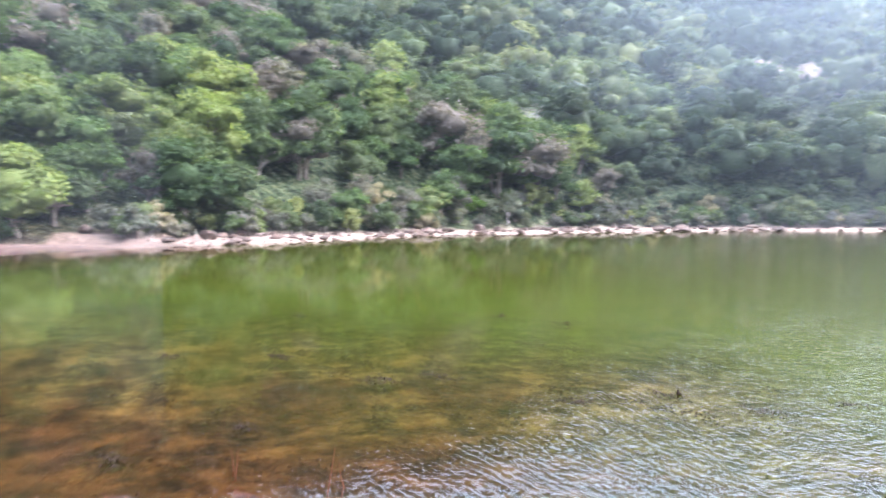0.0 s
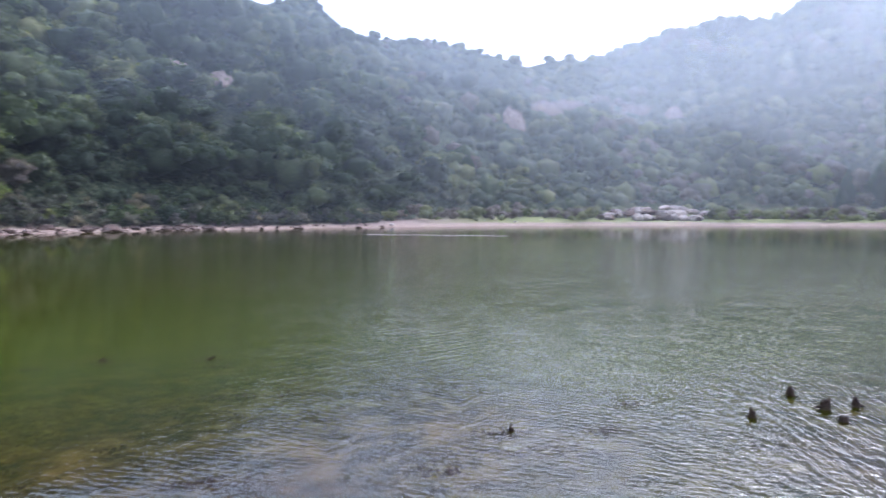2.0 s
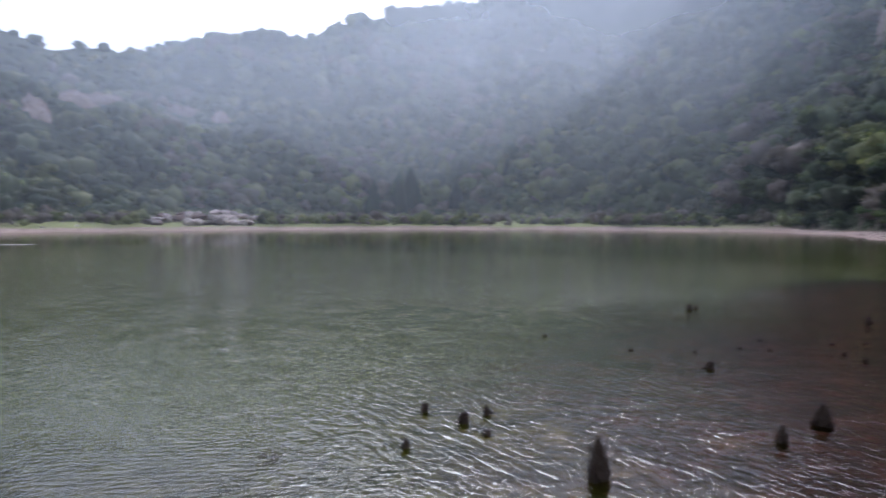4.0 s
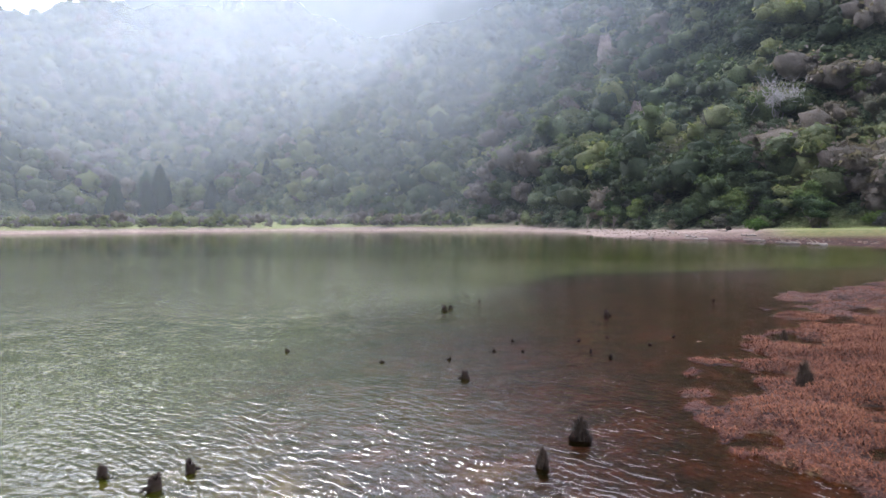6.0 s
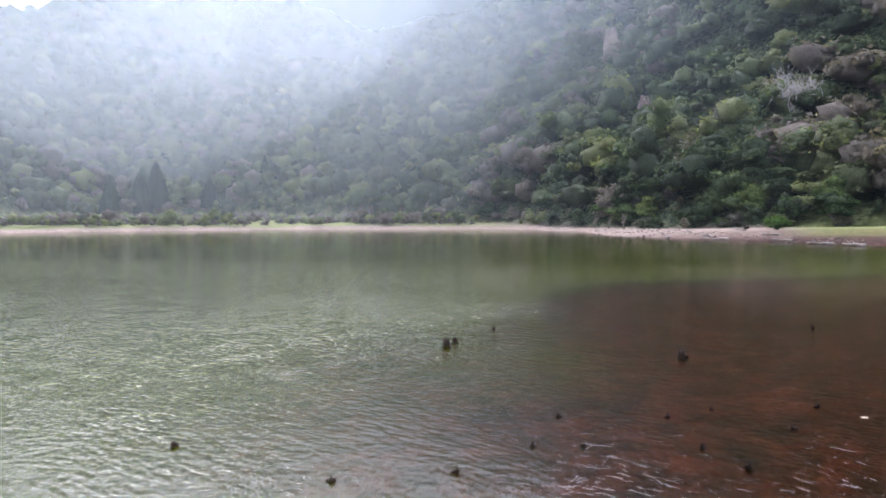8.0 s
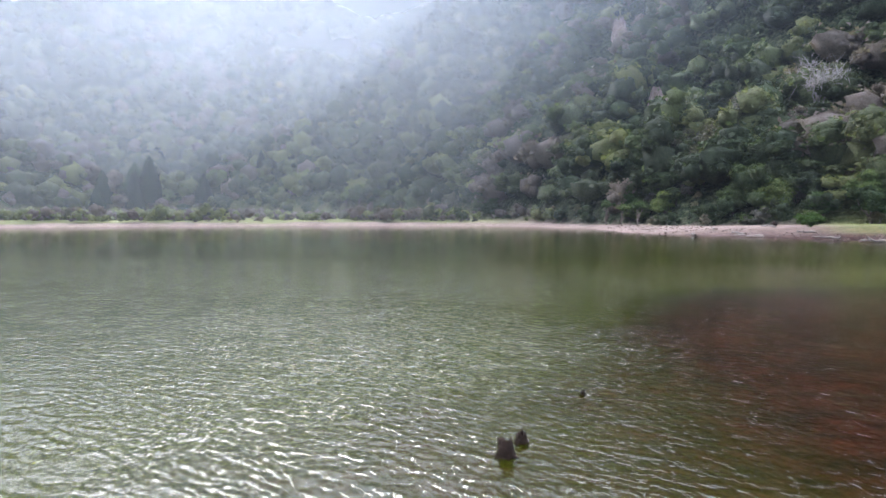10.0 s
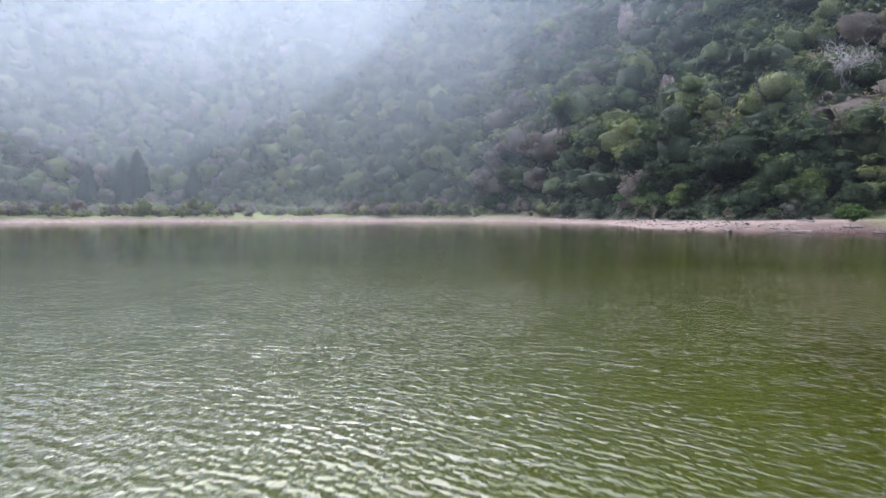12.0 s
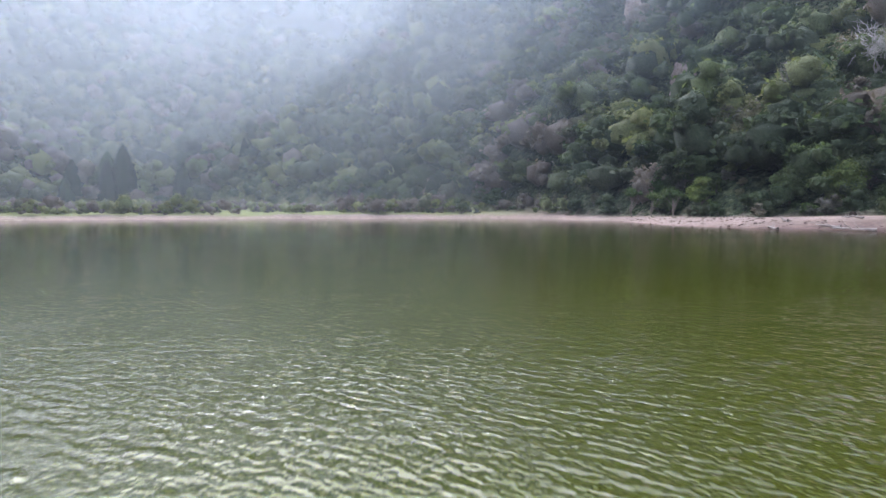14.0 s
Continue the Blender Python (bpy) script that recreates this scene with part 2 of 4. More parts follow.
    clear.inputs["Color"].default_value = (0.92, 0.74, 0.55, 1)
    mx = nodes.new("ShaderNodeMixShader")
    links.new(at.outputs["Fac"], mx.inputs[0])
    links.new(clear.outputs[0], mx.inputs[1])
    links.new(body.outputs[0], mx.inputs[2])
    gl = node(nodes, "ShaderNodeBsdfGlossy", Roughness=0.04)
    links.new(bp.outputs[0], gl.inputs["Normal"])
    fr = node(nodes, "ShaderNodeFresnel", IOR=1.33)
    links.new(bp.outputs[0], fr.inputs["Normal"])
    top = nodes.new("ShaderNodeMixShader")
    links.new(fr.outputs[0], top.inputs[0])
    links.new(mx.outputs[0], top.inputs[1])
    links.new(gl.outputs[0], top.inputs[2])
    links.new(top.outputs[0], out.inputs[0])
    return m


GROUND, WATER = ground_material(), water_material()

# ---- shape of the crater ----
NEAR_BANK = [(-38, -6), (-25, -9), (-12, -5), (-6, -0.8), (-3, 1.0), (-1.5, 2.0), (0, 2.3), (2, 1.2), (5, 1.0), (8, 3.0),
             (9.5, 4.2), (11.6, 5.0), (14, 5.2), (17, 5.5), (20, 5.2), (24, 4.6), (29.4, 4.6), (33, 3.0), (38.7, 0.4), (45, -4), (55, -10), (68, -10)]
FAR_SHORE = [(82, -4), (85, 0), (97, 13), (108, 24.4), (113, 31), (125, 38), (140, 44), (155, 52), (168, 66), (182, 84), (178, 108),
             (165, 142), (145, 168), (100, 186), (50, 185), (27, 178), (8, 166), (-11, 151), (-28, 136), (-43, 122), (-53, 102),
             (-58, 82), (-57, 60), (-54, 43), (-53, 30), (-50, 21), (-49, 14), (-46, 4)]
OUTLINE = np.array(NEAR_BANK + FAR_SHORE, float)


def value_noise(x, y, seed=0):
    def corner(i, j):
        k = (i * 374761393 + j * 668265263 + seed * 974711) & 0x7FFFFFFF
        k = ((k ^ (k >> 13)) * 1274126177) & 0x7FFFFFFF
        return ((k ^ (k >> 16)) & 0xFFFF) / 65535.0
    xi, yi = np.floor(x).astype(np.int64), np.floor(y).astype(np.int64)
    fx, fy = x - xi, y - yi
    fx, fy = fx * fx * (3 - 2 * fx), fy * fy * (3 - 2 * fy)
    return ((corner(xi, yi) * (1 - fx) + corner(xi + 1, yi) * fx) * (1 - fy)
            + (corner(xi, yi + 1) * (1 - fx) + corner(xi + 1, yi + 1) * fx) * fy) * 2 - 1


def fbm(x, y, seed=0, octaves=4):
    return sum(value_noise(x * 2 ** o, y * 2 ** o, seed + o) / 2 ** o for o in range(octaves))


def step(a, b, v):
    s = np.clip((v - a) / (b - a), 0, 1)
    return s * s * (3 - 2 * s)


def shore_distance(x, y, pts=OUTLINE):
    """Metres to the waterline: positive on land, negative on the lake; and the same to the near bank alone."""
    best, bank, inside = np.full(x.shape, 1e9), np.full(x.shape, 1e9), np.zeros(x.shape, bool)
    n = len(pts)
    for i in range(n):
        (x0, y0), (x1, y1) = pts[i], pts[(i + 1) % n]
        dx, dy = x1 - x0, y1 - y0
        s = np.clip(((x - x0) * dx + (y - y0) * dy) / (dx * dx + dy * dy), 0, 1)
        d = np.hypot(x - x0 - s * dx, y - y0 - s * dy)
        best = np.minimum(best, d)
        if i < len(NEAR_BANK):
            bank = np.minimum(bank, d)
        cross = (y0 > y) != (y1 > y)
        inside ^= cross & (x < dx * (y - y0) / (dy if dy else 1e-9) + x0)
    return np.where(inside, -best, best), bank


# by heading from +y, clockwise: where the slope starts behind the shore, how steep it is, how high it goes
HEAD = np.array([-180, -120, -95, -80, -60, -45, -30, -15, -8, -4, -1, 2, 5, 8, 10.5, 13.5, 15.6, 17.5, 20, 22.5, 27.5, 32.5, 36, 42, 48, 55, 60, 65, 70, 75, 79, 84, 95, 110, 140, 180], float)
FLAT = np.array([60, 50, 22, 19, 12, 8, 6, 7, 8.6, 10, 11.5, 21, 34, 46, 53, 59, 64.4, 69.7, 76.7, 83.6, 101.1, 117.8, 128.8, 132.1, 115, 80, 51.9, 27.9, 10, 12, 18, 27, 38, 45, 60, 60], float)
STEEP = np.array([0.4, 0.5, 0.7, 0.75, 0.78, 0.8, 0.8, 0.78, 0.75, 0.72, 0.69, 0.65, 0.62, 0.62, 0.62, 0.62, 0.63, 0.64, 0.65, 0.66, 0.81, 0.93, 0.97, 1, 0.98, 0.95, 0.95, 0.99, 1.1, 1.1, 0.95, 0.95, 0.9, 0.8, 0.5, 0.4], float)
HIGH = np.array([90, 100, 110, 120, 125, 125, 125, 122, 117, 144, 102, 120, 128, 126, 114, 111, 116, 113, 143, 173, 181, 181, 235, 229, 258, 228, 220, 203, 195, 220, 240, 255, 250, 210, 100, 90], float)


def heading(x, y):
    return np.degrees(np.arctan2(x, y))


def terrain(x, y):
    d, bank = shore_distance(x, y)
    near = step(60, 20, bank)                       # 1 along the reedy near bank
    wob = fbm(x / 9, y / 9, 3) * 1.2 * (1 - near) + near * (fbm(x / 2.2, y / 2.2, 5) * 0.9 + fbm(x / 0.7, y / 0.7, 8, 3) * 0.55)
    dd = d + wob
    a = heading(x, y)
    flat, steep, high = np.interp(a, HEAD, FLAT), np.interp(a, HEAD, STEEP), np.interp(a, HEAD, HIGH)
    land = np.maximum(dd, 0)
    beach = np.where(near > 0.5, 0.016 * land + 0.05 * (1 - np.exp(-land / 3.0)), np.interp(a, [70, 80], [1.2, 0.55]) * (1 - np.exp(-land / 9.0)) + 0.022 * land)
    beach = np.minimum(beach, 4.2) + near * (0.075 * fbm(x / 0.7, y / 0.7, 12, 3) + 0.03 * fbm(x / 2.5, y / 2.5, 13, 2) - 0.004) * step(0, 0.6, land)
    right = step(75, 80, a) * step(125, 105, a)     # behind the sandy spit the slope has a foot line of its own
    foot = np.interp(y, [-60, -10, 15, 40, 60], [122, 136, 143, 152, 168])
    up = (1 - right) * (d - flat) + right * (x - foot)
    up = up * (1 - right * 0.45 * step(95, 25, up))   # the spur starts gently and steepens
    rough = step(0, 40, up)
    hill = high * np.tanh(steep * np.maximum(up, 0) / high) * (1 + 0.07 * fbm(x / 60, y / 60, 21)) * (1 - 0.55 * step(500, 820, np.hypot(x, y))) + rough * 5.0 * fbm(x / 36, y / 36, 25, 2)
    deep = np.maximum(-dd, 0)
    shelf = 0.02 + 0.3 * (1 - np.exp(-deep / 9.0)) + 0.07 * np.maximum(fbm(x / 1.6, y / 1.6, 31) + 0.2, 0) * step(0, 3, deep) + 3.0 * step(27, 40, deep)
    bed = np.where(near > 0.5, shelf, np.minimum(0.5 * deep, 3.5))
    return np.where(dd > 0, beach + hill, -bed), d, near, up


def ground_height(x, y):
    return float(terrain(np.array([float(x)]), np.array([float(y)]))[0][0])


def mesh_object(name, verts, faces, mat, smooth=True, parent=None):
    me = bpy.data.meshes.new(name)
    verts, faces = np.asarray(verts, np.float32), np.asarray(faces, np.int32)
    k = faces.shape[1]
    me.vertices.add(len(verts))
    me.vertices.foreach_set("co", verts.ravel())
    me.loops.add(faces.size)
    me.loops.foreach_set("vertex_index", faces.ravel())
    me.polygons.add(len(faces))
    me.polygons.foreach_set("loop_start", np.arange(0, faces.size, k, dtype=np.int32))
    me.polygons.foreach_set("use_smooth", np.full(len(faces), smooth))
    me.update(calc_edges=True)
    me.materials.append(mat)
    ob = new(name, me)
    ob.parent = parent
    return ob


def attribute(ob, name, values):
    ob.data.attributes.new(name, "FLOAT", "POINT").data.foreach_set("value", np.asarray(values, np.float32))


def polar_grid(rings, spokes, cx=18.0, cy=6.0):
    th = np.linspace(0, 2 * math.pi, spokes, endpoint=False)
    x = cx + rings[:, None] * np.sin(th)
    y = cy + rings[:, None] * np.cos(th)
    i = np.arange((len(rings) - 1) * spokes)
    r, s = i // spokes, i % spokes
    a, b = r * spokes + s, r * spokes + (s + 1) % spokes
    return x.ravel(), y.ravel(), np.stack([a, b, b + spokes, a + spokes], 1)


RINGS = np.concatenate([np.arange(0.05, 32, 0.25), 32 * 1.028 ** np.arange(0, 140)])
gx, gy, gf = polar_grid(RINGS, 560)
gz, gd, gnear, gup = terrain(gx, gy)
ga = heading(gx, gy)
ground = mesh_object("ground", np.stack([gx, gy, gz], 1), gf, GROUND)
attribute(ground, "wood", step(-4, 1, gup + 2 * fbm(gx / 6, gy / 6, 51)) * step(3, 6, gd))
far_side = step(2, 12, ga) * step(72, 60, ga) + step(84, 88, ga) * step(130, 110, ga)
attribute(ground, "meadow", np.clip(far_side, 0, 1) * step(6, -2, gup) * step(6, 13, gd + 4 * fbm(gx / 8, gy / 8, 55)))
attribute(ground, "marsh", gnear * step(50, 25, gd))
attribute(ground, "rim", gnear * step(-1.5, 0.2, gd) * step(3.5, 1.0, gd) * step(4, 9, gx) * step(-0.02, 0.02, gz))
wet = gnear * step(0.02, -0.03, gz)
attribute(ground, "bed", wet)
attribute(ground, "redbed", gnear * np.clip(step(-17, -11, gd + 2 * fbm(gx / 3, gy / 3, 57)) * step(3, 10, gx + 3 * fbm(gx / 4, gy / 4, 58)) + 0.75 * step(-8, -3, gd + 2 * fbm(gx / 2, gy / 2, 59)), 0, 1) * step(0.04, 0.0, gz))
# where the deep bed gets its paler stand-in for scattered light
attribute(ground, "bed_lift", step(0.55, 0.9, -gz))
tagged(ground, "crater floor and slopes of sand, turf and earth", "ground", kind="structure")

WRINGS = np.concatenate([np.arange(0.05, 32, 0.4), 32 * 1.03 ** np.arange(0, 66)])
wx, wy, wf = polar_grid(WRINGS, 420)
wz, wd, wnear, _ = terrain(wx, wy)
keep = (wz < 0.25)[wf].any(1)
water = mesh_object("lake_water", np.stack([wx, wy, np.zeros_like(wx)], 1), wf[keep], WATER)
off = -wd + np.interp(wx, [14, 24], [1.6, 0.6]) * fbm(wx / 5, wy / 5, 41, 3) + 0.5 * fbm(wx / 1.4, wy / 1.4, 43, 2)
w_edge = np.interp(wx, [-5, 0, 3, 9, 14, 20, 27, 36, 41, 50], [10.5, 7.5, 6.5, 7.0, 7.5, 8.6, 10.9, 11.6, 10.0, 6.0])
w_soft = np.interp(wx, [-5, 0, 14, 21, 26, 31, 35, 39], [7.5, 5.0, 5.0, 4.2, 2.6, 1.6, 1.8, 3.2])
attribute(water, "turbid", np.where(wnear > 0.5, 0.02 + 0.98 * step(w_edge - w_soft, w_edge + w_soft, off), step(-0.1, 0.6, -wz)))
attribute(water, "shallows", step(2, -9, wx + 2 * fbm(wx / 4, wy / 4, 47)) * step(34, 9, -wd) * wnear)
offshore = step(np.interp(wx, [6, 14], [0.0, 2.5]), np.interp(wx, [6, 16, 26], [2.0, 12.0, 15.0]), -wd)
breeze = np.interp(wx, [-5, 7], [0.08, 0.5]) + 0.6 * offshore
breeze = breeze * (1 - 0.65 * np.exp(-((wx - 12.5) / 5.5) ** 2 - ((wy - 11.5) / 3.2) ** 2))      # a slick over the sunken weed
breeze = breeze * (1 + 0.35 * np.exp(-((wx - 26) / 12) ** 2 - ((wy - 21) / 8) ** 2))           # a cat's-paw beyond it
breeze = 0.12 + breeze * step(80, 26, np.hypot(wx - 24, wy - 18)) * (0.12 + 0.88 * step(54, 37, wx + 0.3 * (wy - 20)))
attribute(water, "breeze", breeze * (0.10 + 0.90 * step(-7, 4, wx + 0.35 * wy - 3)))
tagged(water, "turbid green crater lake with wind ripples", "water", kind="structure")

# ---- foliage and trees ----
rng = np.random.default_rng(7)


def unit(v):
    return v / np.maximum(np.linalg.norm(v, axis=1, keepdims=True), 1e-9)


def leaf_quads(pts, out_dir, size, spread=0.7, gen=rng):
    """A bent clump of leaves, two triangles, at each point, facing about out_dir."""
    n = unit(out_dir + gen.normal(0, spread, pts.shape))
    u = unit(np.cross(n, gen.normal(0, 1, pts.shape)))
    v = np.cross(n, u)
    s = (size * gen.uniform(0.6, 1.35, len(pts)))[:, None]
    k = gen.uniform(0.7, 1.3, (len(pts), 4, 1))
    bend = n * s * 0.35
    q = np.stack([pts - u * s * k[:, 0] - bend, pts - v * s * 0.6 * k[:, 1], pts + u * s * k[:, 2] - bend, pts + v * s * 0.6 * k[:, 3]], 1)
    f = np.arange(len(pts) * 4).reshape(-1, 4)
    return q.reshape(-1, 3), f


def crown_lobes(gen, wide, tall, lobes, base=0.35):
    """Centres and radii of the rounded boughs that make up a crown wide x tall over z = 0."""
    th = gen.uniform(0, 2 * math.pi, lobes)
    rr = np.sqrt(gen.uniform(0, 1, lobes)) * wide * 0.36
    zz = tall * (base + (1 - base) * gen.uniform(0.15, 0.85, lobes) * (1 - 0.45 * (rr / (wide * 0.36)) ** 2))
    c = np.stack([rr * np.cos(th), rr * np.sin(th), zz], 1)
    rad = gen.uniform(0.11, 0.27, lobes) * wide * (1.1 - 0.4 * rr / (wide * 0.36))
    c[0], rad[0] = (0, 0, tall * (base + 0.45 * (1 - base))), 0.34 * wide      # one great dome under the boughs
    return c, rad


def crown_leaves(gen, wide, tall, lobes, count, size, base=0.35, flat=0.75):
    c, rad = crown_lobes(gen, wide, tall, lobes, base)
    pick = gen.integers(0, lobes, count)
    d = unit(gen.normal(0, 1, (count, 3)))
    d[:, 2] = np.where(d[:, 2] < -0.25, -d[:, 2], d[:, 2])
    shell = gen.uniform(0.70, 1.2, (count, 1)) * rad[pick][:, None]
    p = c[pick] + d * shell * np.array([1, 1, flat])
    up = d * np.array([0.8, 0.8, 1.0]) + np.array([0, 0, 0.35])
    return leaf_quads(p, up, size, 0.6, gen), (c, rad)


def blob(gen, c, rad, sides=6, rows=4, flat=0.7):
    """A rough dark heart inside a bough, so that the crown is not see-through."""
    v, f = [], []
    for ci, ri in zip(c, rad):
        o = len(v)
        for r in range(rows + 1):
            ph = math.pi * r / rows
            for s in range(sides):
                a = 2 * math.pi * s / sides + r * 0.5
                k = ri * 0.74 * gen.uniform(0.75, 1.15)
                v.append((ci[0] + k * math.sin(ph) * math.cos(a), ci[1] + k * math.sin(ph) * math.sin(a), ci[2] + k * flat * math.cos(ph)))
        for r in range(rows):
            for s in range(sides):
                a, b = o + r * sides + s, o + r * sides + (s + 1) % sides
                f.append((a, a + sides, b + sides, b))
    return np.array(v), np.array(f)


def joined(*pieces):
    v, f, o = [], [], 0
    for pv, pf in pieces:
        v.append(pv)
        f.append(pf + o)
        o += len(pv)
    return np.concatenate(v), np.concatenate(f)


def limb(path, radii, sides=6):
    """A tapered tube along a path of points."""
    path = np.asarray(path, float)
    v = []
    for i, (p, r) in enumerate(zip(path, radii)):
        t = path[min(i + 1, len(path) - 1)] - path[max(i - 1, 0)]
        t = t / max(np.linalg.norm(t), 1e-9)
        u = np.cross(t, (0.3, 0.9, 0.2))
        u /= max(np.linalg.norm(u), 1e-9)
        w = np.cross(t, u)
        for s in range(sides):
            a = 2 * math.pi * s / sides
            v.append(p + r * (math.cos(a) * u + math.sin(a) * w))
    f = [(i * sides + s, i * sides + (s + 1) % sides, (i + 1) * sides + (s + 1) % sides, (i + 1) * sides + s)
         for i in range(len(path) - 1) for s in range(sides)]
    return np.array(v), np.array(f)


def wander(gen, a, b, n, amount):
    a, b = np.asarray(a, float), np.asarray(b, float)
    k = np.linspace(0, 1, n)[:, None]
    w = gen.normal(0, amount, (n, 3))
    w[0] = w[-1] = 0
    return a + (b - a) * k + w


def trunk_mesh(gen, tall, tips, thick):
    fork = tall * gen.uniform(0.22, 0.32)
    top = np.array([gen.normal(0, 0.3), gen.normal(0, 0.3), fork])
    pieces = [limb(wander(gen, (0, 0, -0.6), top, 5, 0.06), np.linspace(thick * 1.25, thick * 0.8, 5), 8)]
    for tip in tips:
        path = wander(gen, top - np.array([0, 0, gen.uniform(0, fork * 0.4)]), tip, 5, 0.22)
        pieces.append(limb(path, np.linspace(thick * 0.6, thick * 0.12, 5)))
    return joined(*pieces)


def make_tree(name, seed, wide, tall, leaf, bark, lobes=14, count=1000, size=0.34, base=0.3, heart=1.0):
    gen = np.random.default_rng(seed)
    root = new(name)
    leaves, (c, rad) = crown_leaves(gen, wide, tall, lobes, count, size, base)
    order = np.argsort(c[:, 2])[::max(1, lobes // 6)]
    mesh_object("trunk", *trunk_mesh(gen, tall, c[order], 0.022 * tall + 0.05), bark, True, root)
    mesh_object("crown", *joined(blob(gen, c, rad * heart, 7, 4), leaves), leaf, True, root)
    return root


def make_bare_tree(name, seed, wide, tall, bark, twigs=700):
    """A leafless tree: forked limbs that end in sprays of fine twigs."""
    gen = np.random.default_rng(seed)
    root = new(name)
    c, rad = crown_lobes(gen, wide, tall, 12, 0.45)
    mesh_object("trunk", *trunk_mesh(gen, tall, c, 0.02 * tall + 0.05), bark, True, root)
    pieces = []
    for _ in range(twigs):
        i = gen.integers(0, len(c))
        a = c[i] + gen.normal(0, 0.4, 3) * rad[i]
        e = a + unit(gen.normal(0, 1, (1, 3)) + np.array([[0, 0, 0.8]]))[0] * rad[i] * gen.uniform(0.3, 0.75)
        pieces.append(limb(wander(gen, a, e, 3, 0.1), (0.035, 0.025, 0.012), 3))
    mesh_object("twigs", *joined(*pieces), bark, True, root)
    return root


def make_conifer(name, seed, wide, tall):
    gen = np.random.default_rng(seed)
    root = new(name)
    mesh_object("trunk", *limb(wander(gen, (0, 0, -0.5), (0, 0, tall * 0.96), 6, 0.03), np.linspace(0.28, 0.03, 6)), BARK, True, root)
    n = 900
    z = 1 - np.sqrt(gen.uniform(0, 1, n))
    a = gen.uniform(0, 2 * math.pi, n)
    tier = 0.78 + 0.22 * np.sin(z * 42 + a)
    r = (1 - z) ** 0.55 * wide * 0.5 * tier * gen.uniform(0.6, 1.05, n)
    p = np.stack([r * np.cos(a), r * np.sin(a), tall * (0.05 + 0.95 * z)], 1)
    d = np.stack([np.cos(a), np.sin(a), np.full(n, 0.5)], 1)
    core = limb([(0, 0, 0.02 * tall), (0, 0, 0.4 * tall), (0, 0, 0.75 * tall), (0, 0, 0.97 * tall)], (wide * 0.38, wide * 0.34, wide * 0.18, 0.03), 8)
    mesh_object("crown", *joined(core, leaf_quads(p, d, 0.42, 0.5, gen)), NEEDLE, False, root)
    return root


def make_shrub(name, seed, wide, tall, leaf, count=330, size=0.2):
    gen = np.random.default_rng(seed)
    root = new(name)
    leaves, (c, rad) = crown_leaves(gen, wide, tall, 9, count, size, 0.12, 0.8)
    mesh_object("stems", *joined(*[limb(wander(gen, (gen.normal(0, .12), gen.normal(0, .12), -0.3), t, 4, 0.08), (0.06, 0.05, 0.035, 0.015), 4) for t in c[:6]]), BARK, True, root)
    mesh_object("foliage", *joined(blob(gen, c, rad, 6, 3), leaves), leaf, True, root)
    return root


def stand(x, y, sink=0.0, scale=1.0, turn=None):
    m = Matrix.Translation((x, y, ground_height(x, y) - sink)) @ Matrix.Rotation(rng.uniform(0, 6.28) if turn is None else turn, 4, "Z")
    return m @ Matrix.Diagonal((scale, scale, scale * rng.uniform(0.9, 1.1), 1))


def put(ob, m):
    c = copy_thing(ob, m)
    c.matrix_basis = m
    return c


def retire(ob):
    for o in (*ob.children_recursive, ob):
        bpy.data.objects.remove(o)


PROTO = {
    "broad": [make_tree("broadleaf_tree", 11 + i, 9.0, 9.5, LEAF, BARK, 13, 1250, 0.31, 0.18) for i in range(4)],
    "light": [make_tree("light_green_tree", 31 + i, 9.5, 9.0, LEAF_LIGHT, BARK, 12, 1900, 0.25, 0.14) for i in range(2)],
    "grey": [make_tree("dry_tree", 41 + i, 5.5, 6.0, LEAF_GREY, PALE_BARK, 14, 1100, 0.16, 0.3, 0.5) for i in range(2)],
    "bare": [make_bare_tree("bare_tree", 51, 9.0, 10.0, PALE_BARK)],
    "shrub": [make_shrub("shrub", 61 + i, 3.4, 2.8, LEAF_SHRUB) for i in range(3)],
    "greyshrub": [make_shrub("dry_shrub", 71 + i, 3.0, 2.4, LEAF_GREY, 300, 0.16) for i in range(2)],
}
LABEL = {
    "broad": ("dark green broadleaf tree on the steep crater slope", "tree", "slope trees"),
    "light": ("spreading light yellow-green tree behind the stony shore", "tree", "slope trees"),
    "grey": ("small grey-brown dry tree by the lake shore", "tree", "dry trees"),
    "bare": ("leafless pale grey tree standing among green crowns", "tree", "bare trees"),
    "shrub": ("low green shrub at the forest edge", "shrub", "shore shrubs"),
    "greyshrub": ("dry grey-brown shrub at the forest edge", "shrub", "shore shrubs"),
}


def plant(kind, x, y, scale=1.0, sink=0.15):
    return tagged(put(PROTO[kind][rng.integers(len(PROTO[kind]))], stand(x, y, sink, scale)), *LABEL[kind])


# where bare rock shows on the slopes: x, y, radius kept free of trees
FACES = [(-96, 75, 6, 5), (-89, 151, 7, 6), (-48, 191, 9, 7), (-38, 200, 9, 10), (211, 49, 6, 10), (254, 71, 4, 9),
         (67, 311, 8, 14), (88, 334, 13, 9), (100, 338, 12, 8), (142, 355, 14, 8), (158, 344, 9, 10)]
CLIFFS = [(x, y, 0.62 * max(wide, tall)) for x, y, wide, tall in FACES]

step_near, step_far = 5.5, 7.6


def scatter(x0, x1, y0, y1, gap):
    xs, ys = np.meshgrid(np.arange(x0, x1, gap), np.arange(y0, y1, gap))
    xs = xs.ravel() + rng.uniform(-0.45, 0.45, xs.size) * gap
    ys = ys.ravel() + rng.uniform(-0.45, 0.45, ys.size) * gap
    return xs, ys


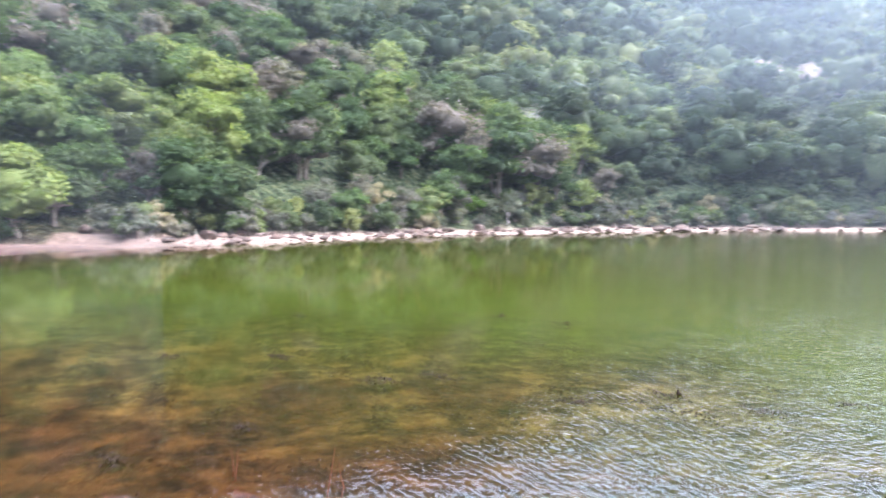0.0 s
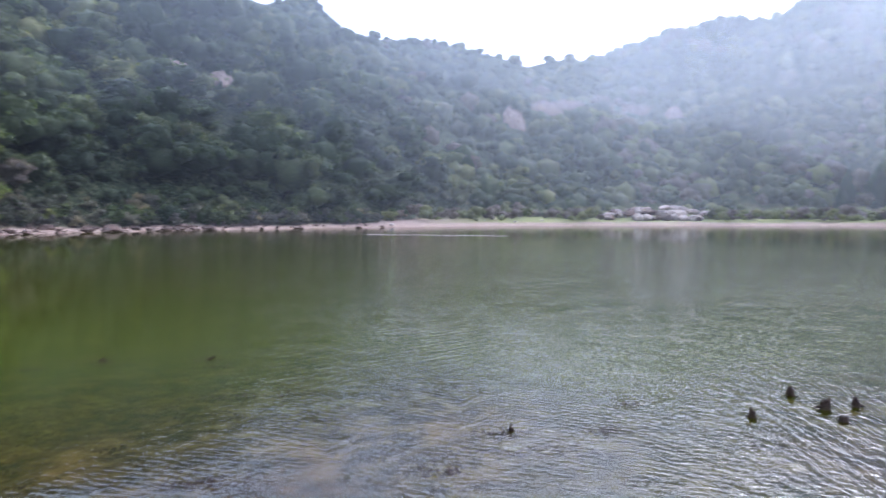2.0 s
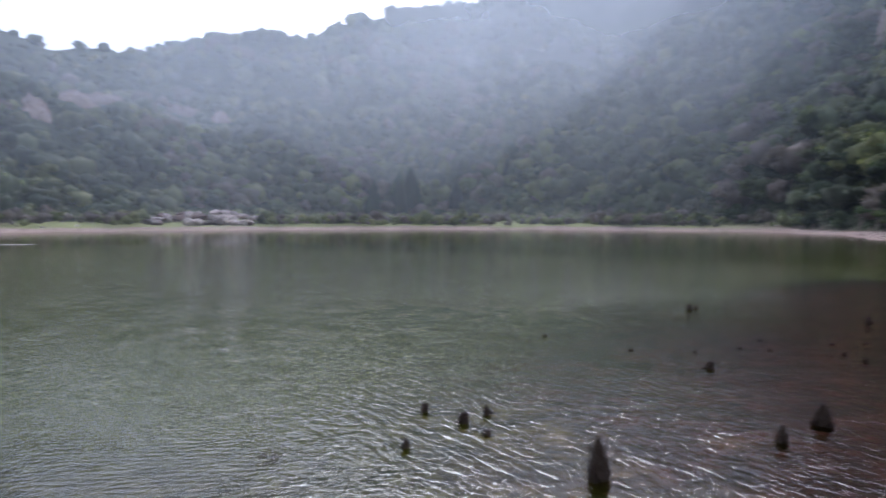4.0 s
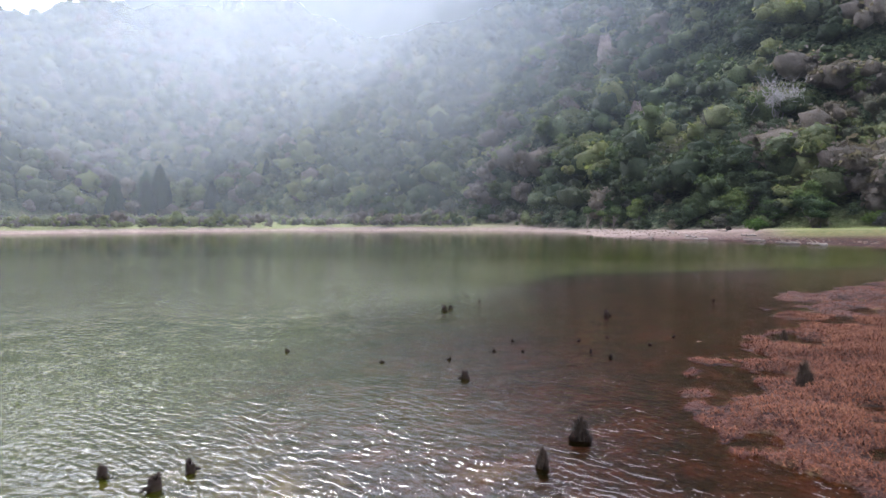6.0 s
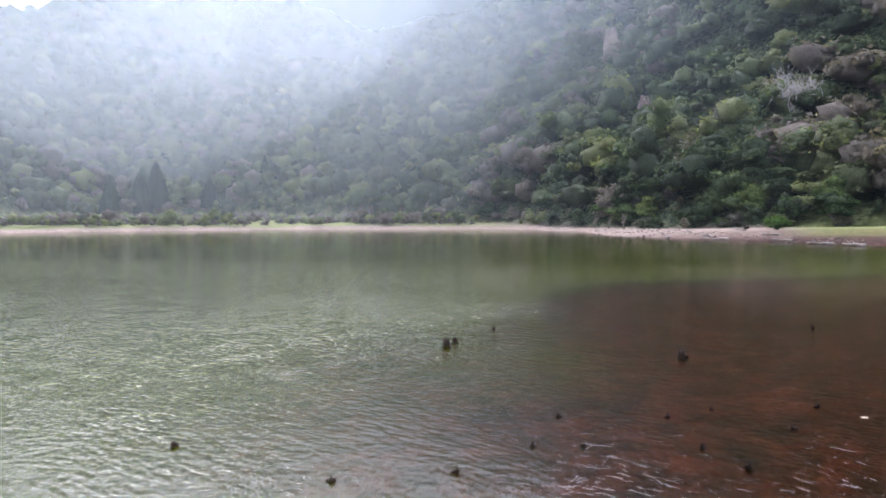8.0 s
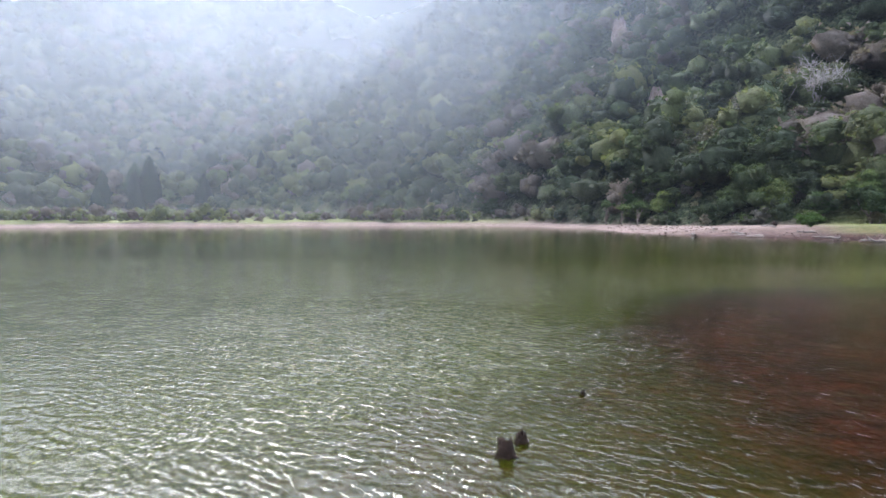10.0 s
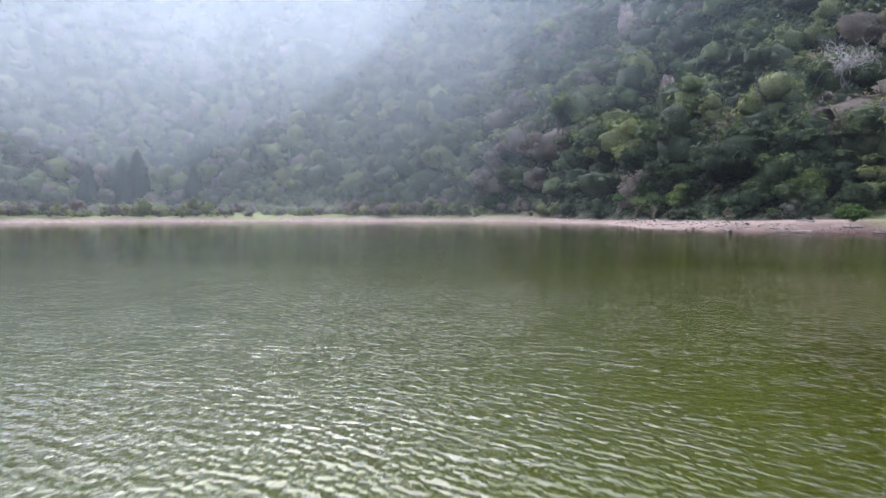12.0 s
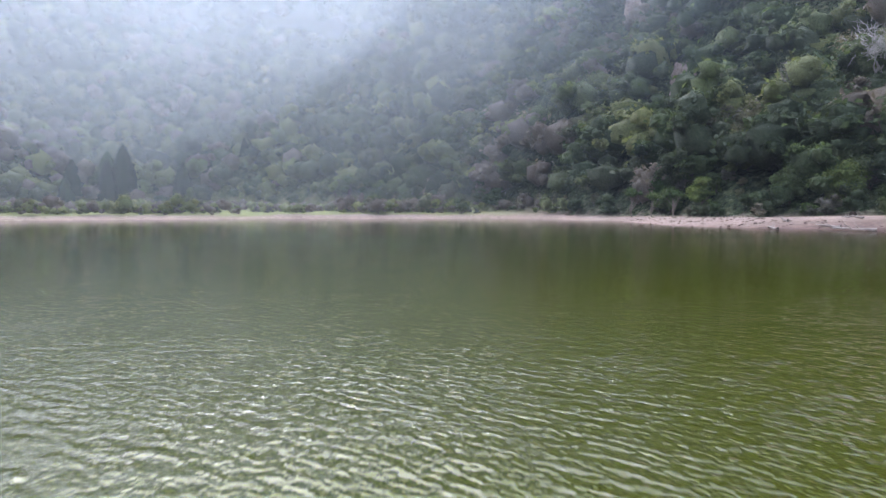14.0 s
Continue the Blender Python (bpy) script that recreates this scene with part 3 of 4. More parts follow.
cand = []
for gap, lo, hi in ((5.0, 0, 1270), (step_near, 0, 270), (step_far, 270, 480), (13.0, 480, 780)):
    sx, sy = scatter(-420, 780, -260, 780, gap)
    r = np.hypot(sx, sy)
    a = heading(sx, sy)
    ok = (r >= lo) & (r < hi) & (a > -88) & (a < 104)
    steep_side = (a > 62) & (r < 290)              # the spur is the most thickly wooded
    ok &= steep_side if hi == 1270 else ~steep_side
    cand.append(np.stack([sx[ok], sy[ok]], 1))
sx, sy = scatter(-300, 300, -300, 160, 19.0)        # the slope behind the viewer
a = heading(sx, sy)
ok = (a < -88) | (a > 104)
cand.append(np.stack([sx[ok], sy[ok]], 1))
cand.append(np.stack(scatter(60, 320, 100, 340, 6.5), 1))   # the far flat is overgrown
cand = np.concatenate(cand)
tx, ty = cand[:, 0], cand[:, 1]
tz, td, tn, tu = terrain(tx, ty)
ta, trr = heading(tx, ty), np.hypot(tx, ty)
flat_here, high_here, steep_here = np.interp(ta, HEAD, FLAT), np.interp(ta, HEAD, HIGH), np.interp(ta, HEAD, STEEP)
wooded = (tu > -2.5) & (td > 4.5) & (tu * steep_here < high_here * 2.5)
open_land = (td > 9) & (tu <= -2.5) & (fbm(tx / 18, ty / 18, 77) > -0.3) & (ta > 0) & (ta < 73) & (tn < 0.2)
open_land &= np.hypot((tx - 86) / 1.3, ty - 204) > 14
open_land &= np.hypot(tx - 222, ty - 276) > 15
wooded &= ~((ta > -12) & (ta < 26) & (tz > 0.97 * high_here))   # low scrub only on the north rim
for cx, cy, cr in CLIFFS:
    k = cr * 1.3 / math.hypot(cx - 10, cy - 10)         # the trees below a face leave it in view
    wooded &= (np.hypot(tx - cx, ty - cy) > cr) & (np.hypot(tx - cx + k * (cx - 10), ty - cy + k * (cy - 10)) > cr)
pick = wooded | open_land
tx, ty, tz, td, tu, ta, trr, low = tx[pick], ty[pick], tz[pick], td[pick], tu[pick], ta[pick], trr[pick], open_land[pick]
order = np.argsort(trr + np.where((ta < -88) | (ta > 104), 1e4, 0))
ridge = np.interp(ta, HEAD, HIGH)
single = np.zeros(len(tx), bool)
single[order[:230]] = True

tint = np.clip(0.5 + 0.33 * fbm(tx / 30, ty / 30, 81) + rng.uniform(-0.35, 0.35, len(tx)), 0, 1)
tint = np.clip(tint + 0.12 * step(66, 74, ta) * step(40, 70, trr) - 0.18 * step(0, -12, ta), 0, 1)
tint = np.where(low, np.where(rng.uniform(size=len(tx)) < 0.55, rng.uniform(0.57, 0.67, len(tx)), rng.uniform(0.8, 1.0, len(tx))), tint)
for i in np.flatnonzero(single):
    edge = tu[i] < 4
    if edge:
        kind = ["shrub", "greyshrub", "grey", "broad"][rng.choice(4, p=[0.34, 0.22, 0.12, 0.32])]
        plant(kind, tx[i], ty[i], rng.uniform(0.6, 1.0) if kind == "broad" else rng.uniform(0.75, 1.35))
    else:
        kind = "grey" if tint[i] > (0.72 if tu[i] < 25 else 0.83) else "light" if tint[i] < 0.12 else "broad"
        plant(kind, tx[i], ty[i], rng.uniform(0.8, 1.35))

# the rest of the forest, far up the slopes
mid_protos = []
for k in range(5):
    g = np.random.default_rng(90 + k)
    lv, (c, rad) = crown_leaves(g, 9.5, 8.5, 10, 320, 0.33, 0.16, 0.7)
    mid_protos.append(joined(blob(g, c, rad * 1.12, 6, 3, 0.75), lv))
far_protos = []
for k in range(6):
    g = np.random.default_rng(100 + k)
    lv, (c, rad) = crown_leaves(g, 9.5, 8.5, 5, 70, 0.44, 0.18)
    far_protos.append(joined(blob(g, c, rad * 1.15, 5, 3, 0.75), lv))
tiny_protos = []
for k in range(5):
    g = np.random.default_rng(120 + k)
    lv, (c, rad) = crown_leaves(g, 11.0, 8.0, 4, 14, 0.6, 0.1)
    tiny_protos.append(joined(blob(g, c, rad * 1.3, 5, 3, 0.85), lv))


def forest(name, label, chosen):
    vs, fs, ts, o = [], [], [], 0
    for i in chosen:
        protos = tiny_protos if trr[i] > (320 if ta[i] > 62 else 240) or not -88 < ta[i] < 104 else mid_protos if trr[i] < 185 else far_protos
        v, f = protos[rng.integers(len(protos))]
        s = (rng.uniform(0.3, 0.75) if low[i] or tu[i] < 2 else float(np.clip(rng.lognormal(0.12, 0.42), 0.5 if trr[i] < 270 else 0.8, 1.9 if trr[i] < 270 else 1.6)) * (1.0 if trr[i] < 480 else 1.35) * (1.0 if tz[i] < 0.7 * ridge[i] else 0.62))
        a = rng.uniform(0, 6.28)
        ca, sa = math.cos(a) * s, math.sin(a) * s
        w = np.stack([v[:, 0] * ca - v[:, 1] * sa + tx[i], v[:, 0] * sa + v[:, 1] * ca + ty[i], v[:, 2] * s * rng.uniform(0.75, 1.2) + tz[i] - (1.2 if trr[i] < 240 else 3.0) * s], 1)
        vs.append(w)
        fs.append(f + o)
        ts.append(np.full(len(v), tint[i]))
        o += len(v)
    ob = mesh_object(name, np.concatenate(vs), np.concatenate(fs), LEAF_FAR, True)
    attribute(ob, "tint", np.concatenate(ts))
    return tagged(ob, label, "forest", kind="stuff")


rest = np.flatnonzero(~single)
forest("forest", "dense green forest with dry grey crowns on slope", [i for i in rest if -88 < ta[i] < 0])
forest("forest", "misty forest on the distant crater wall", [i for i in rest if 0 <= ta[i] < 66])
forest("forest", "dense dark green forest below the rocky spur", [i for i in rest if 66 <= ta[i] < 104])
forest("forest", "scattered trees on the slope behind the marsh", [i for i in rest if ta[i] <= -88 or ta[i] >= 104])
print("trees", len(tx), single.sum())

# ---- haze and mist over the slopes, imitated by translucent sheets ----


# Part see-through, part pale: the veil of haze is put into these sheets.
def haze_sheet_material():
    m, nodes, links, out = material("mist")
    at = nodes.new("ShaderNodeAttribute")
    at.attribute_name = "haze_alpha"
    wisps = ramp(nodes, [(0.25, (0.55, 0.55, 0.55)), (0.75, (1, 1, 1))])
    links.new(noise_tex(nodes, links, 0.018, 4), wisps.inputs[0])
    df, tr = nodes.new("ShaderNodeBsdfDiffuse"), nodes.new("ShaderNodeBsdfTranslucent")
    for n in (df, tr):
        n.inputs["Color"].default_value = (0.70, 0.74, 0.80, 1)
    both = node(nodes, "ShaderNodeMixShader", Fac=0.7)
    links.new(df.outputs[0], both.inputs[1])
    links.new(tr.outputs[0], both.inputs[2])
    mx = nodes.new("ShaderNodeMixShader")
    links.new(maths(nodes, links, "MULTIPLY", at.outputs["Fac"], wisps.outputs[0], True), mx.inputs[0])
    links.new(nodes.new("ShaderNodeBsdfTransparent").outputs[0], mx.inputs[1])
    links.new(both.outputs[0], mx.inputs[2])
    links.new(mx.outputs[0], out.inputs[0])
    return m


HAZE_SHEET = haze_sheet_material()


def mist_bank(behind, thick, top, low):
    """A translucent sheet, added to imitate haze, that follows the shore, 'behind' metres inland of it."""
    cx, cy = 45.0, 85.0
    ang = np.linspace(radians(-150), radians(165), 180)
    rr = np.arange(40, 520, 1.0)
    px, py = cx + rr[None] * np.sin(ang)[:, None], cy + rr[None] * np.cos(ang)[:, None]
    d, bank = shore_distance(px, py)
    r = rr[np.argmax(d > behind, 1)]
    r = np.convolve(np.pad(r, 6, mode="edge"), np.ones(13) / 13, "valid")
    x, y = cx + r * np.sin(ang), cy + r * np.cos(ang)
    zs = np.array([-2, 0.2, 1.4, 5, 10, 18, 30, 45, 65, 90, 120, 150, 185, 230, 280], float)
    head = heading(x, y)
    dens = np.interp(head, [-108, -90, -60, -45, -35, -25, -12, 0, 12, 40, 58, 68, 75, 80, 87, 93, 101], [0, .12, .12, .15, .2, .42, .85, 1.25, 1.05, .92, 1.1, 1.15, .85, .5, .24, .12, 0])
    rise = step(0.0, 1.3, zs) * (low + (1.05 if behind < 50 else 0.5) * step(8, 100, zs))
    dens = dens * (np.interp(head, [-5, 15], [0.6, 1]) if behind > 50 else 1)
    crest = np.interp(head, HEAD, HIGH)                # the sheets thin out before the north rim
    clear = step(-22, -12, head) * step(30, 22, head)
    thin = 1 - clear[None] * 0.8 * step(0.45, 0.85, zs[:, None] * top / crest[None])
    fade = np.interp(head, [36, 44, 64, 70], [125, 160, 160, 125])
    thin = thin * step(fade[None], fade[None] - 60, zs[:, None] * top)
    cap = step(26, 42, head) * step(76, 60, head)      # denser on the high north-east rim, where cloud lies
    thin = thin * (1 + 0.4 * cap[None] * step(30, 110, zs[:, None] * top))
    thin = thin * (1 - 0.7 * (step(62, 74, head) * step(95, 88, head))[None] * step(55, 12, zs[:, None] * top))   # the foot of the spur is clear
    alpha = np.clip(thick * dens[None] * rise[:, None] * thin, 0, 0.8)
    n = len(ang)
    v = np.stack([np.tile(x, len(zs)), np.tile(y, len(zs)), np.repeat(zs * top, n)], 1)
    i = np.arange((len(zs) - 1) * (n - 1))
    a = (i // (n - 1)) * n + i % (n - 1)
    ob = mesh_object("mist_bank", v, np.stack([a, a + 1, a + n + 1, a + n], 1), HAZE_SHEET)
    attribute(ob, "haze_alpha", alpha.ravel())
    return tagged(ob, "translucent sheet standing in for haze and mist before the crater wall", "mist", kind="stuff")


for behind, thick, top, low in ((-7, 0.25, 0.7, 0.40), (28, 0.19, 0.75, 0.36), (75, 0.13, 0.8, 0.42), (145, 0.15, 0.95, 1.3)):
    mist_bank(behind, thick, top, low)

# ---- rocks ----


def rock_mesh(seed, sharp=0.35):
    """An angular boulder about one metre across, flat below."""
    gen = np.random.default_rng(seed)
    bm = bmesh.new()
    bmesh.ops.create_icosphere(bm, subdivisions=2, radius=0.5)
    cuts = [(unit(gen.normal(0, 1, (1, 3)))[0], gen.uniform(0.26, 0.42)) for _ in range(9)]
    for v in bm.verts:
        p = np.array(v.co)
        for n, k in cuts:
            over = p @ n - k
            if over > 0:
                p = p - n * over * 0.92
        p = p + gen.normal(0, 0.018, 3)
        v.co = p * np.array([1.15, 0.9, 0.75])
    me = bpy.data.meshes.new("boulder")
    bm.to_mesh(me)
    bm.free()
    return me


ROCKS = [rock_mesh(200 + i) for i in range(7)]
for me in ROCKS:
    me.materials.append(ROCK)
WHITE_ROCKS = [rock_mesh(220 + i) for i in range(3)]
for me in WHITE_ROCKS:
    me.materials.append(WHITE)


BANK_ROCKS = [rock_mesh(230 + i) for i in range(4)]
for me in BANK_ROCKS:
    me.materials.append(BANK_ROCK)


def boulder(x, y, size, meshes, label, group, sink=0.22):
    ob = new("boulder", meshes[rng.integers(len(meshes))])
    ob.matrix_basis = (Matrix.Translation((x, y, max(ground_height(x, y), -0.05) + size * (0.33 - sink)))
                       @ Matrix.Rotation(rng.uniform(0, 6.28), 4, "Z") @ Matrix.Rotation(rng.uniform(-0.3, 0.3), 4, "X")
                       @ Matrix.Diagonal((size * rng.uniform(0.8, 1.4), size, size * rng.uniform(0.7, 1.1), 1)))
    return tagged(ob, label, "boulder", group)


def along(points, n, lo, hi):
    """n places beside a polyline, lo to hi metres to its left-hand side."""
    pts = np.array(points, float)
    seg = np.hypot(*np.diff(pts, axis=0).T)
    cum = np.concatenate([[0], np.cumsum(seg)])
    for s in np.sort(rng.uniform(0, cum[-1], n)):
        i = min(np.searchsorted(cum, s, side="right") - 1, len(seg) - 1)
        t = (pts[i + 1] - pts[i]) / seg[i]
        p = pts[i] + t * (s - cum[i]) + np.array([-t[1], t[0]]) * rng.uniform(lo, hi)
        yield p[0], p[1]


LEFT_SHORE = [(-53, 30), (-54, 43), (-57, 60), (-58, 82), (-53, 102), (-43, 122), (-28, 136)]
for x, y in along(LEFT_SHORE, 190, -0.8, 5.5):
    boulder(x, y, float(np.clip(rng.lognormal(-0.12, 0.45), 0.4, 2.3)), ROCKS, "reddish brown boulder on the stony lake shore", "shore boulders")
for x, y in along([(-28, 136), (-11, 151), (8, 166)], 26, 0, 4):
    boulder(x, y, rng.uniform(0.4, 1.1), ROCKS, "reddish brown boulder on the stony lake shore", "shore boulders")
for x, y, z in ((-56.9, 36.3, 1.9), (-64.6, 45.2, 2.6), (-63.9, 27.4, 1.7), (-58.5, 41, 1.5), (-60, 70, 1.8), (-61, 78, 1.6)):
    boulder(x, y, z, ROCKS, "large pale tan boulder on the lake shore", "shore boulders", 0.15)
boulder(5.7, 167.5, 1.5, WHITE_ROCKS, "white boulder on the distant lake shore", "pale rocks", 0.1)
for x, y, z in ((41.3, 191.2, 1.0), (51, 199, 0.9)):
    boulder(x, y, z, WHITE_ROCKS, "white boulder on the distant lake shore", "pale rocks", 0.05)
for k in range(64):                                   # a broken bank of pale rock behind the far beach, two ledges high
    u, ledge = rng.uniform(-1, 1), k % 3
    x, y = 86.5 + 15 * u + 2.5 * ledge, 203 + 3.6 * ledge - 2 * u + rng.uniform(-1, 1)
    size = rng.uniform(2.2, 4.6) * (1 - 0.35 * u * u)
    pale = boulder(x, y, size, ROCKS if rng.uniform() < 0.25 else BANK_ROCKS, "pale broken rock in a bank behind the beach", "pale rocks", 0.1)
    pale.matrix_basis = Matrix.Translation((0, 0, 1.5 * ledge * (1 - 0.5 * abs(u)))) @ pale.matrix_basis

# gravel and broken stone on the beaches
gv, gfc, o = [], [], 0
for x, y in [*along(LEFT_SHORE, 900, -0.5, 7), *along([(85, 0), (97, 13), (108, 24.4), (113, 31), (125, 38), (140, 44), (155, 52)], 260, -14, 0.3)]:
    z = ground_height(x, y)
    if z < -0.2:
        continue
    s = rng.uniform(0.07, 0.26)
    c = np.array([[-1, -1, -.4], [1, -1, -.4], [1, 1, -.4], [-1, 1, -.4], [-.6, -.6, .6], [.6, -.6, .6], [.6, .6, .6], [-.6, .6, .6]]) * s * rng.uniform(0.6, 1.1, (8, 3))
    gv.append(c + np.array([x, y, z]))
    gfc.append(np.array([[0, 1, 5, 4], [1, 2, 6, 5], [2, 3, 7, 6], [3, 0, 4, 7], [4, 5, 6, 7]]) + o)
    o += 8
tagged(mesh_object("gravel", np.concatenate(gv), np.concatenate(gfc), PEBBLE, False), "loose reddish stones strewn over the beach", "gravel", kind="stuff")


def cliff(x, y, wide, tall, seed, toward=(10, 10)):
    """A bare rock face that stands out of the wooded slope: stepped, cracked, streaked."""
    nx, nz = 34, 26
    u, w = np.meshgrid(np.linspace(-1, 1, nx), np.linspace(0, 1, nz))
    edge = 1 - np.maximum(np.abs(u) ** 3, np.abs(2 * w - 1) ** 4)
    ledge = np.floor(w * 4 + 0.9 * fbm(u * 2, w * 2, seed)) / 4 - w
    d = np.array([toward[0] - x, toward[1] - y], float)
    d /= np.hypot(*d)
    side = np.array([-d[1], d[0]])
    k = (1 + 0.35 * fbm(w * 3, u * 0 + seed, seed)) * wide / 2
    px = x + side[0] * u * k - d[0] * (w - 0.5) * tall
    py = y + side[1] * u * k - d[1] * (w - 0.5) * tall
    rag = edge + 0.35 * fbm(u * 4, w * 4, seed + 5)
    pz = terrain(px.ravel(), py.ravel())[0].reshape(px.shape) + 3.2 * np.clip(rag, -0.8, 1) + 0.6 + 1.3 * ledge * tall / 4 + 0.5 * fbm(u * 12, w * 8, seed + 7)
    i = np.arange((nz - 1) * (nx - 1))
    a = (i // (nx - 1)) * nx + i % (nx - 1)
    ob = mesh_object("rock_face", np.stack([px.ravel(), py.ravel(), pz.ravel()], 1), np.stack([a, a + 1, a + nx + 1, a + nx], 1), PALE_ROCK, False)
    return tagged(ob, "bare pale reddish rock face between the trees", "cliff", "rock faces")


for k, (x, y, wide, tall) in enumerate(FACES):
    cliff(x, y, wide, tall, 300 + k * 11)

# ---- trees that stand out ----
CONIFERS = [make_conifer("conifer", 400 + i, 9.5, 14.0) for i in range(2)]
for x, y, k in ((206, 281, .8), (211, 284, 0.95), (221, 276, 1.0), (224, 280, 1.1), (228, 275, 1.25), (231, 279, 1.0), (243, 257.5, 0.95), (262, 240, .5)):
    tagged(put(CONIFERS[rng.integers(2)], stand(x, y, 0.2, k * 1.2)), "tall dark conical conifer on the far lake flat", "conifer", "conifers")
for x, y, k in ((-67, 99, 1.9), (-72, 92, 1.75), (-64, 107, 1.7), (-70, 104, 1.6)):
    plant("broad", x, y, k)
for x, y, k in ((-64.5, 38.2, 1.25), (-66, 22.5, 1.15), (-70, 30, 1.2)):
    plant("light", x, y, k)
for x, y, k in ((238, 154, 0.8), (241, 161, 0.95), (244, 167, 1.05), (245, 173, 1.05), (247, 180, 0.95), (248, 187, 0.8), (169, 47, 0.85), (164, 44, 0.75), (158, 38, 0.7), (150, 24, 0.7), (147, 16.5, 0.75), (144, 4, 0.8), (143, 10, 0.6), (213, 104, 0.9), (208, 98, 0.8)):
    plant("light", x, y, k)
for x, y, k in ((-66, 58, 1.2), (-67, 66, 1.1), (-66, 74, 1.0), (-66, 86, 1.1), (-62, 95, 0.9), (168, 30, 1.9), (173, 24, 2.1), (171, 35, 1.7), (183, 16, 1.7)):
    plant("grey", x, y, k)
for x, y in along(LEFT_SHORE + [(-11, 151), (8, 166)], 190, 4.5, 11):
    plant("shrub" if rng.uniform() < 0.42 else "greyshrub", x, y, rng.uniform(0.8, 1.7))
plant("bare", 178, 11, 1.5)
plant("bare", -71, 115, 1.0)
FLAT_TREE = make_tree("flat_topped_tree", 433, 5.0, 6.5, LEAF, BARK, 8, 350, 0.26, 0.72)
for x, y, k in ((165, 51, 0.9), (158, 46, 0.7), (150, 41, 0.75)):
    tagged(put(FLAT_TREE, stand(x, y, 0.1, k)), "thin pale-stemmed flat-topped tree by the beach", "tree", "flat-topped trees")
LIME = make_shrub("lime_shrub", 431, 5.0, 3.0, LEAF_LIME, 900, 0.2)
for x, y, k in ((125, 11.5, 0.8), (138, -6, 0.9), (146, -14, 1.0), (-66, 90, 1.1)):
    tagged(put(LIME, stand(x, y, 0.1, k)), "bright lime-green rounded shrub at the beach edge", "shrub", "lime shrubs")
for x, y in along([(135, 22), (150, 42), (160, 52), (172, 66), (188, 84), (186, 110), (172, 146), (150, 176)], 60, -18, -3):
    if math.hypot(x - 176, y - 69) < 4:
        continue
    plant("shrub" if rng.uniform() < 0.3 else "greyshrub", x, y, float(np.clip(rng.lognormal(-0.1, 0.5), 0.35, 2.2)))

# ---- driftwood ----


def driftwood(x, y, length, turn, seed):
    gen = np.random.default_rng(seed)
    z = max(ground_height(x, y), 0) + 0.10
    pieces = [limb(wander(gen, (-length / 2, 0, 0), (length / 2, 0, 0.12), 7, 0.05), np.linspace(0.17, 0.07, 7), 7)]
    for _ in range(3):
        a = gen.uniform(-0.2, 0.4) * length
        pieces.append(limb(wander(gen, (a, 0, 0.05), (a + gen.uniform(0.2, .6), gen.uniform(-.8, .8), gen.uniform(0.2, 0.7)), 4, 0.05), (0.07, 0.05, 0.03, 0.012), 5))
    ob = mesh_object("driftwood", *joined(*pieces), DRIFT)
    ob.matrix_basis = pose(x, y, z, 0, 0, turn)
    return tagged(ob, "bleached driftwood log lying on the sandy spit", "driftwood", "driftwood")


for k, (x, y, ln, a) in enumerate(((107.5, 24.8, 3.0, 20), (104, 18, 3.6, 70), (112, 20, 4.2, 35), (97, 10, 3.0, 60), (121, 24, 3.4, 10), (90, 6, 2.6, 100), (126, 17, 3.0, 45), (116, 12, 2.4, 120), (86.5, 3.0, 2.0, 80))):
    driftwood(x, y, ln, a, 500 + k)
HUMP = rock_mesh(240)
HUMP.materials.append(STUMP)
dark = new("boulder", HUMP)
dark.matrix_basis = pose(133, 16.5, ground_height(133, 16.5) + 0.35) @ Matrix.Diagonal((2.2, 1.4, 1.3, 1))
tagged(dark, "dark weathered boulder on the sandy spit", "boulder", "shore boulders")

# ---- stumps and tussocks in the shallows ----


def dead_grass_material():
    m, nodes, links, out = material("dead_grass")
    geo = nodes.new("ShaderNodeNewGeometry")
    cr = ramp(nodes, [(0.0, (0.014, 0.004, 0.0025)), (0.4, (0.065, 0.018, 0.008)), (0.75, (0.16, 0.055, 0.022)), (1.0, (0.30, 0.145, 0.065))])
    links.new(maths(nodes, links, "ADD", maths(nodes, links, "MULTIPLY", geo.outputs["Random Per Island"], 0.6),
                    maths(nodes, links, "MULTIPLY", noise_tex(nodes, links, 0.45, 4), 0.45)), cr.inputs[0])
    p = node(nodes, "ShaderNodeBsdfPrincipled", Roughness=0.85)
    p.inputs["Specular IOR Level"].default_value = 0.2
    links.new(cr.outputs[0], p.inputs["Base Color"])
    links.new(p.outputs[0], out.inputs[0])
    return m


DEAD = dead_grass_material()
THATCH = solid_material("grey_reed_thatch", (0.030, 0.020, 0.015), (0.13, 0.095, 0.07), 9, 0.9, 0.2, None, 0.1)


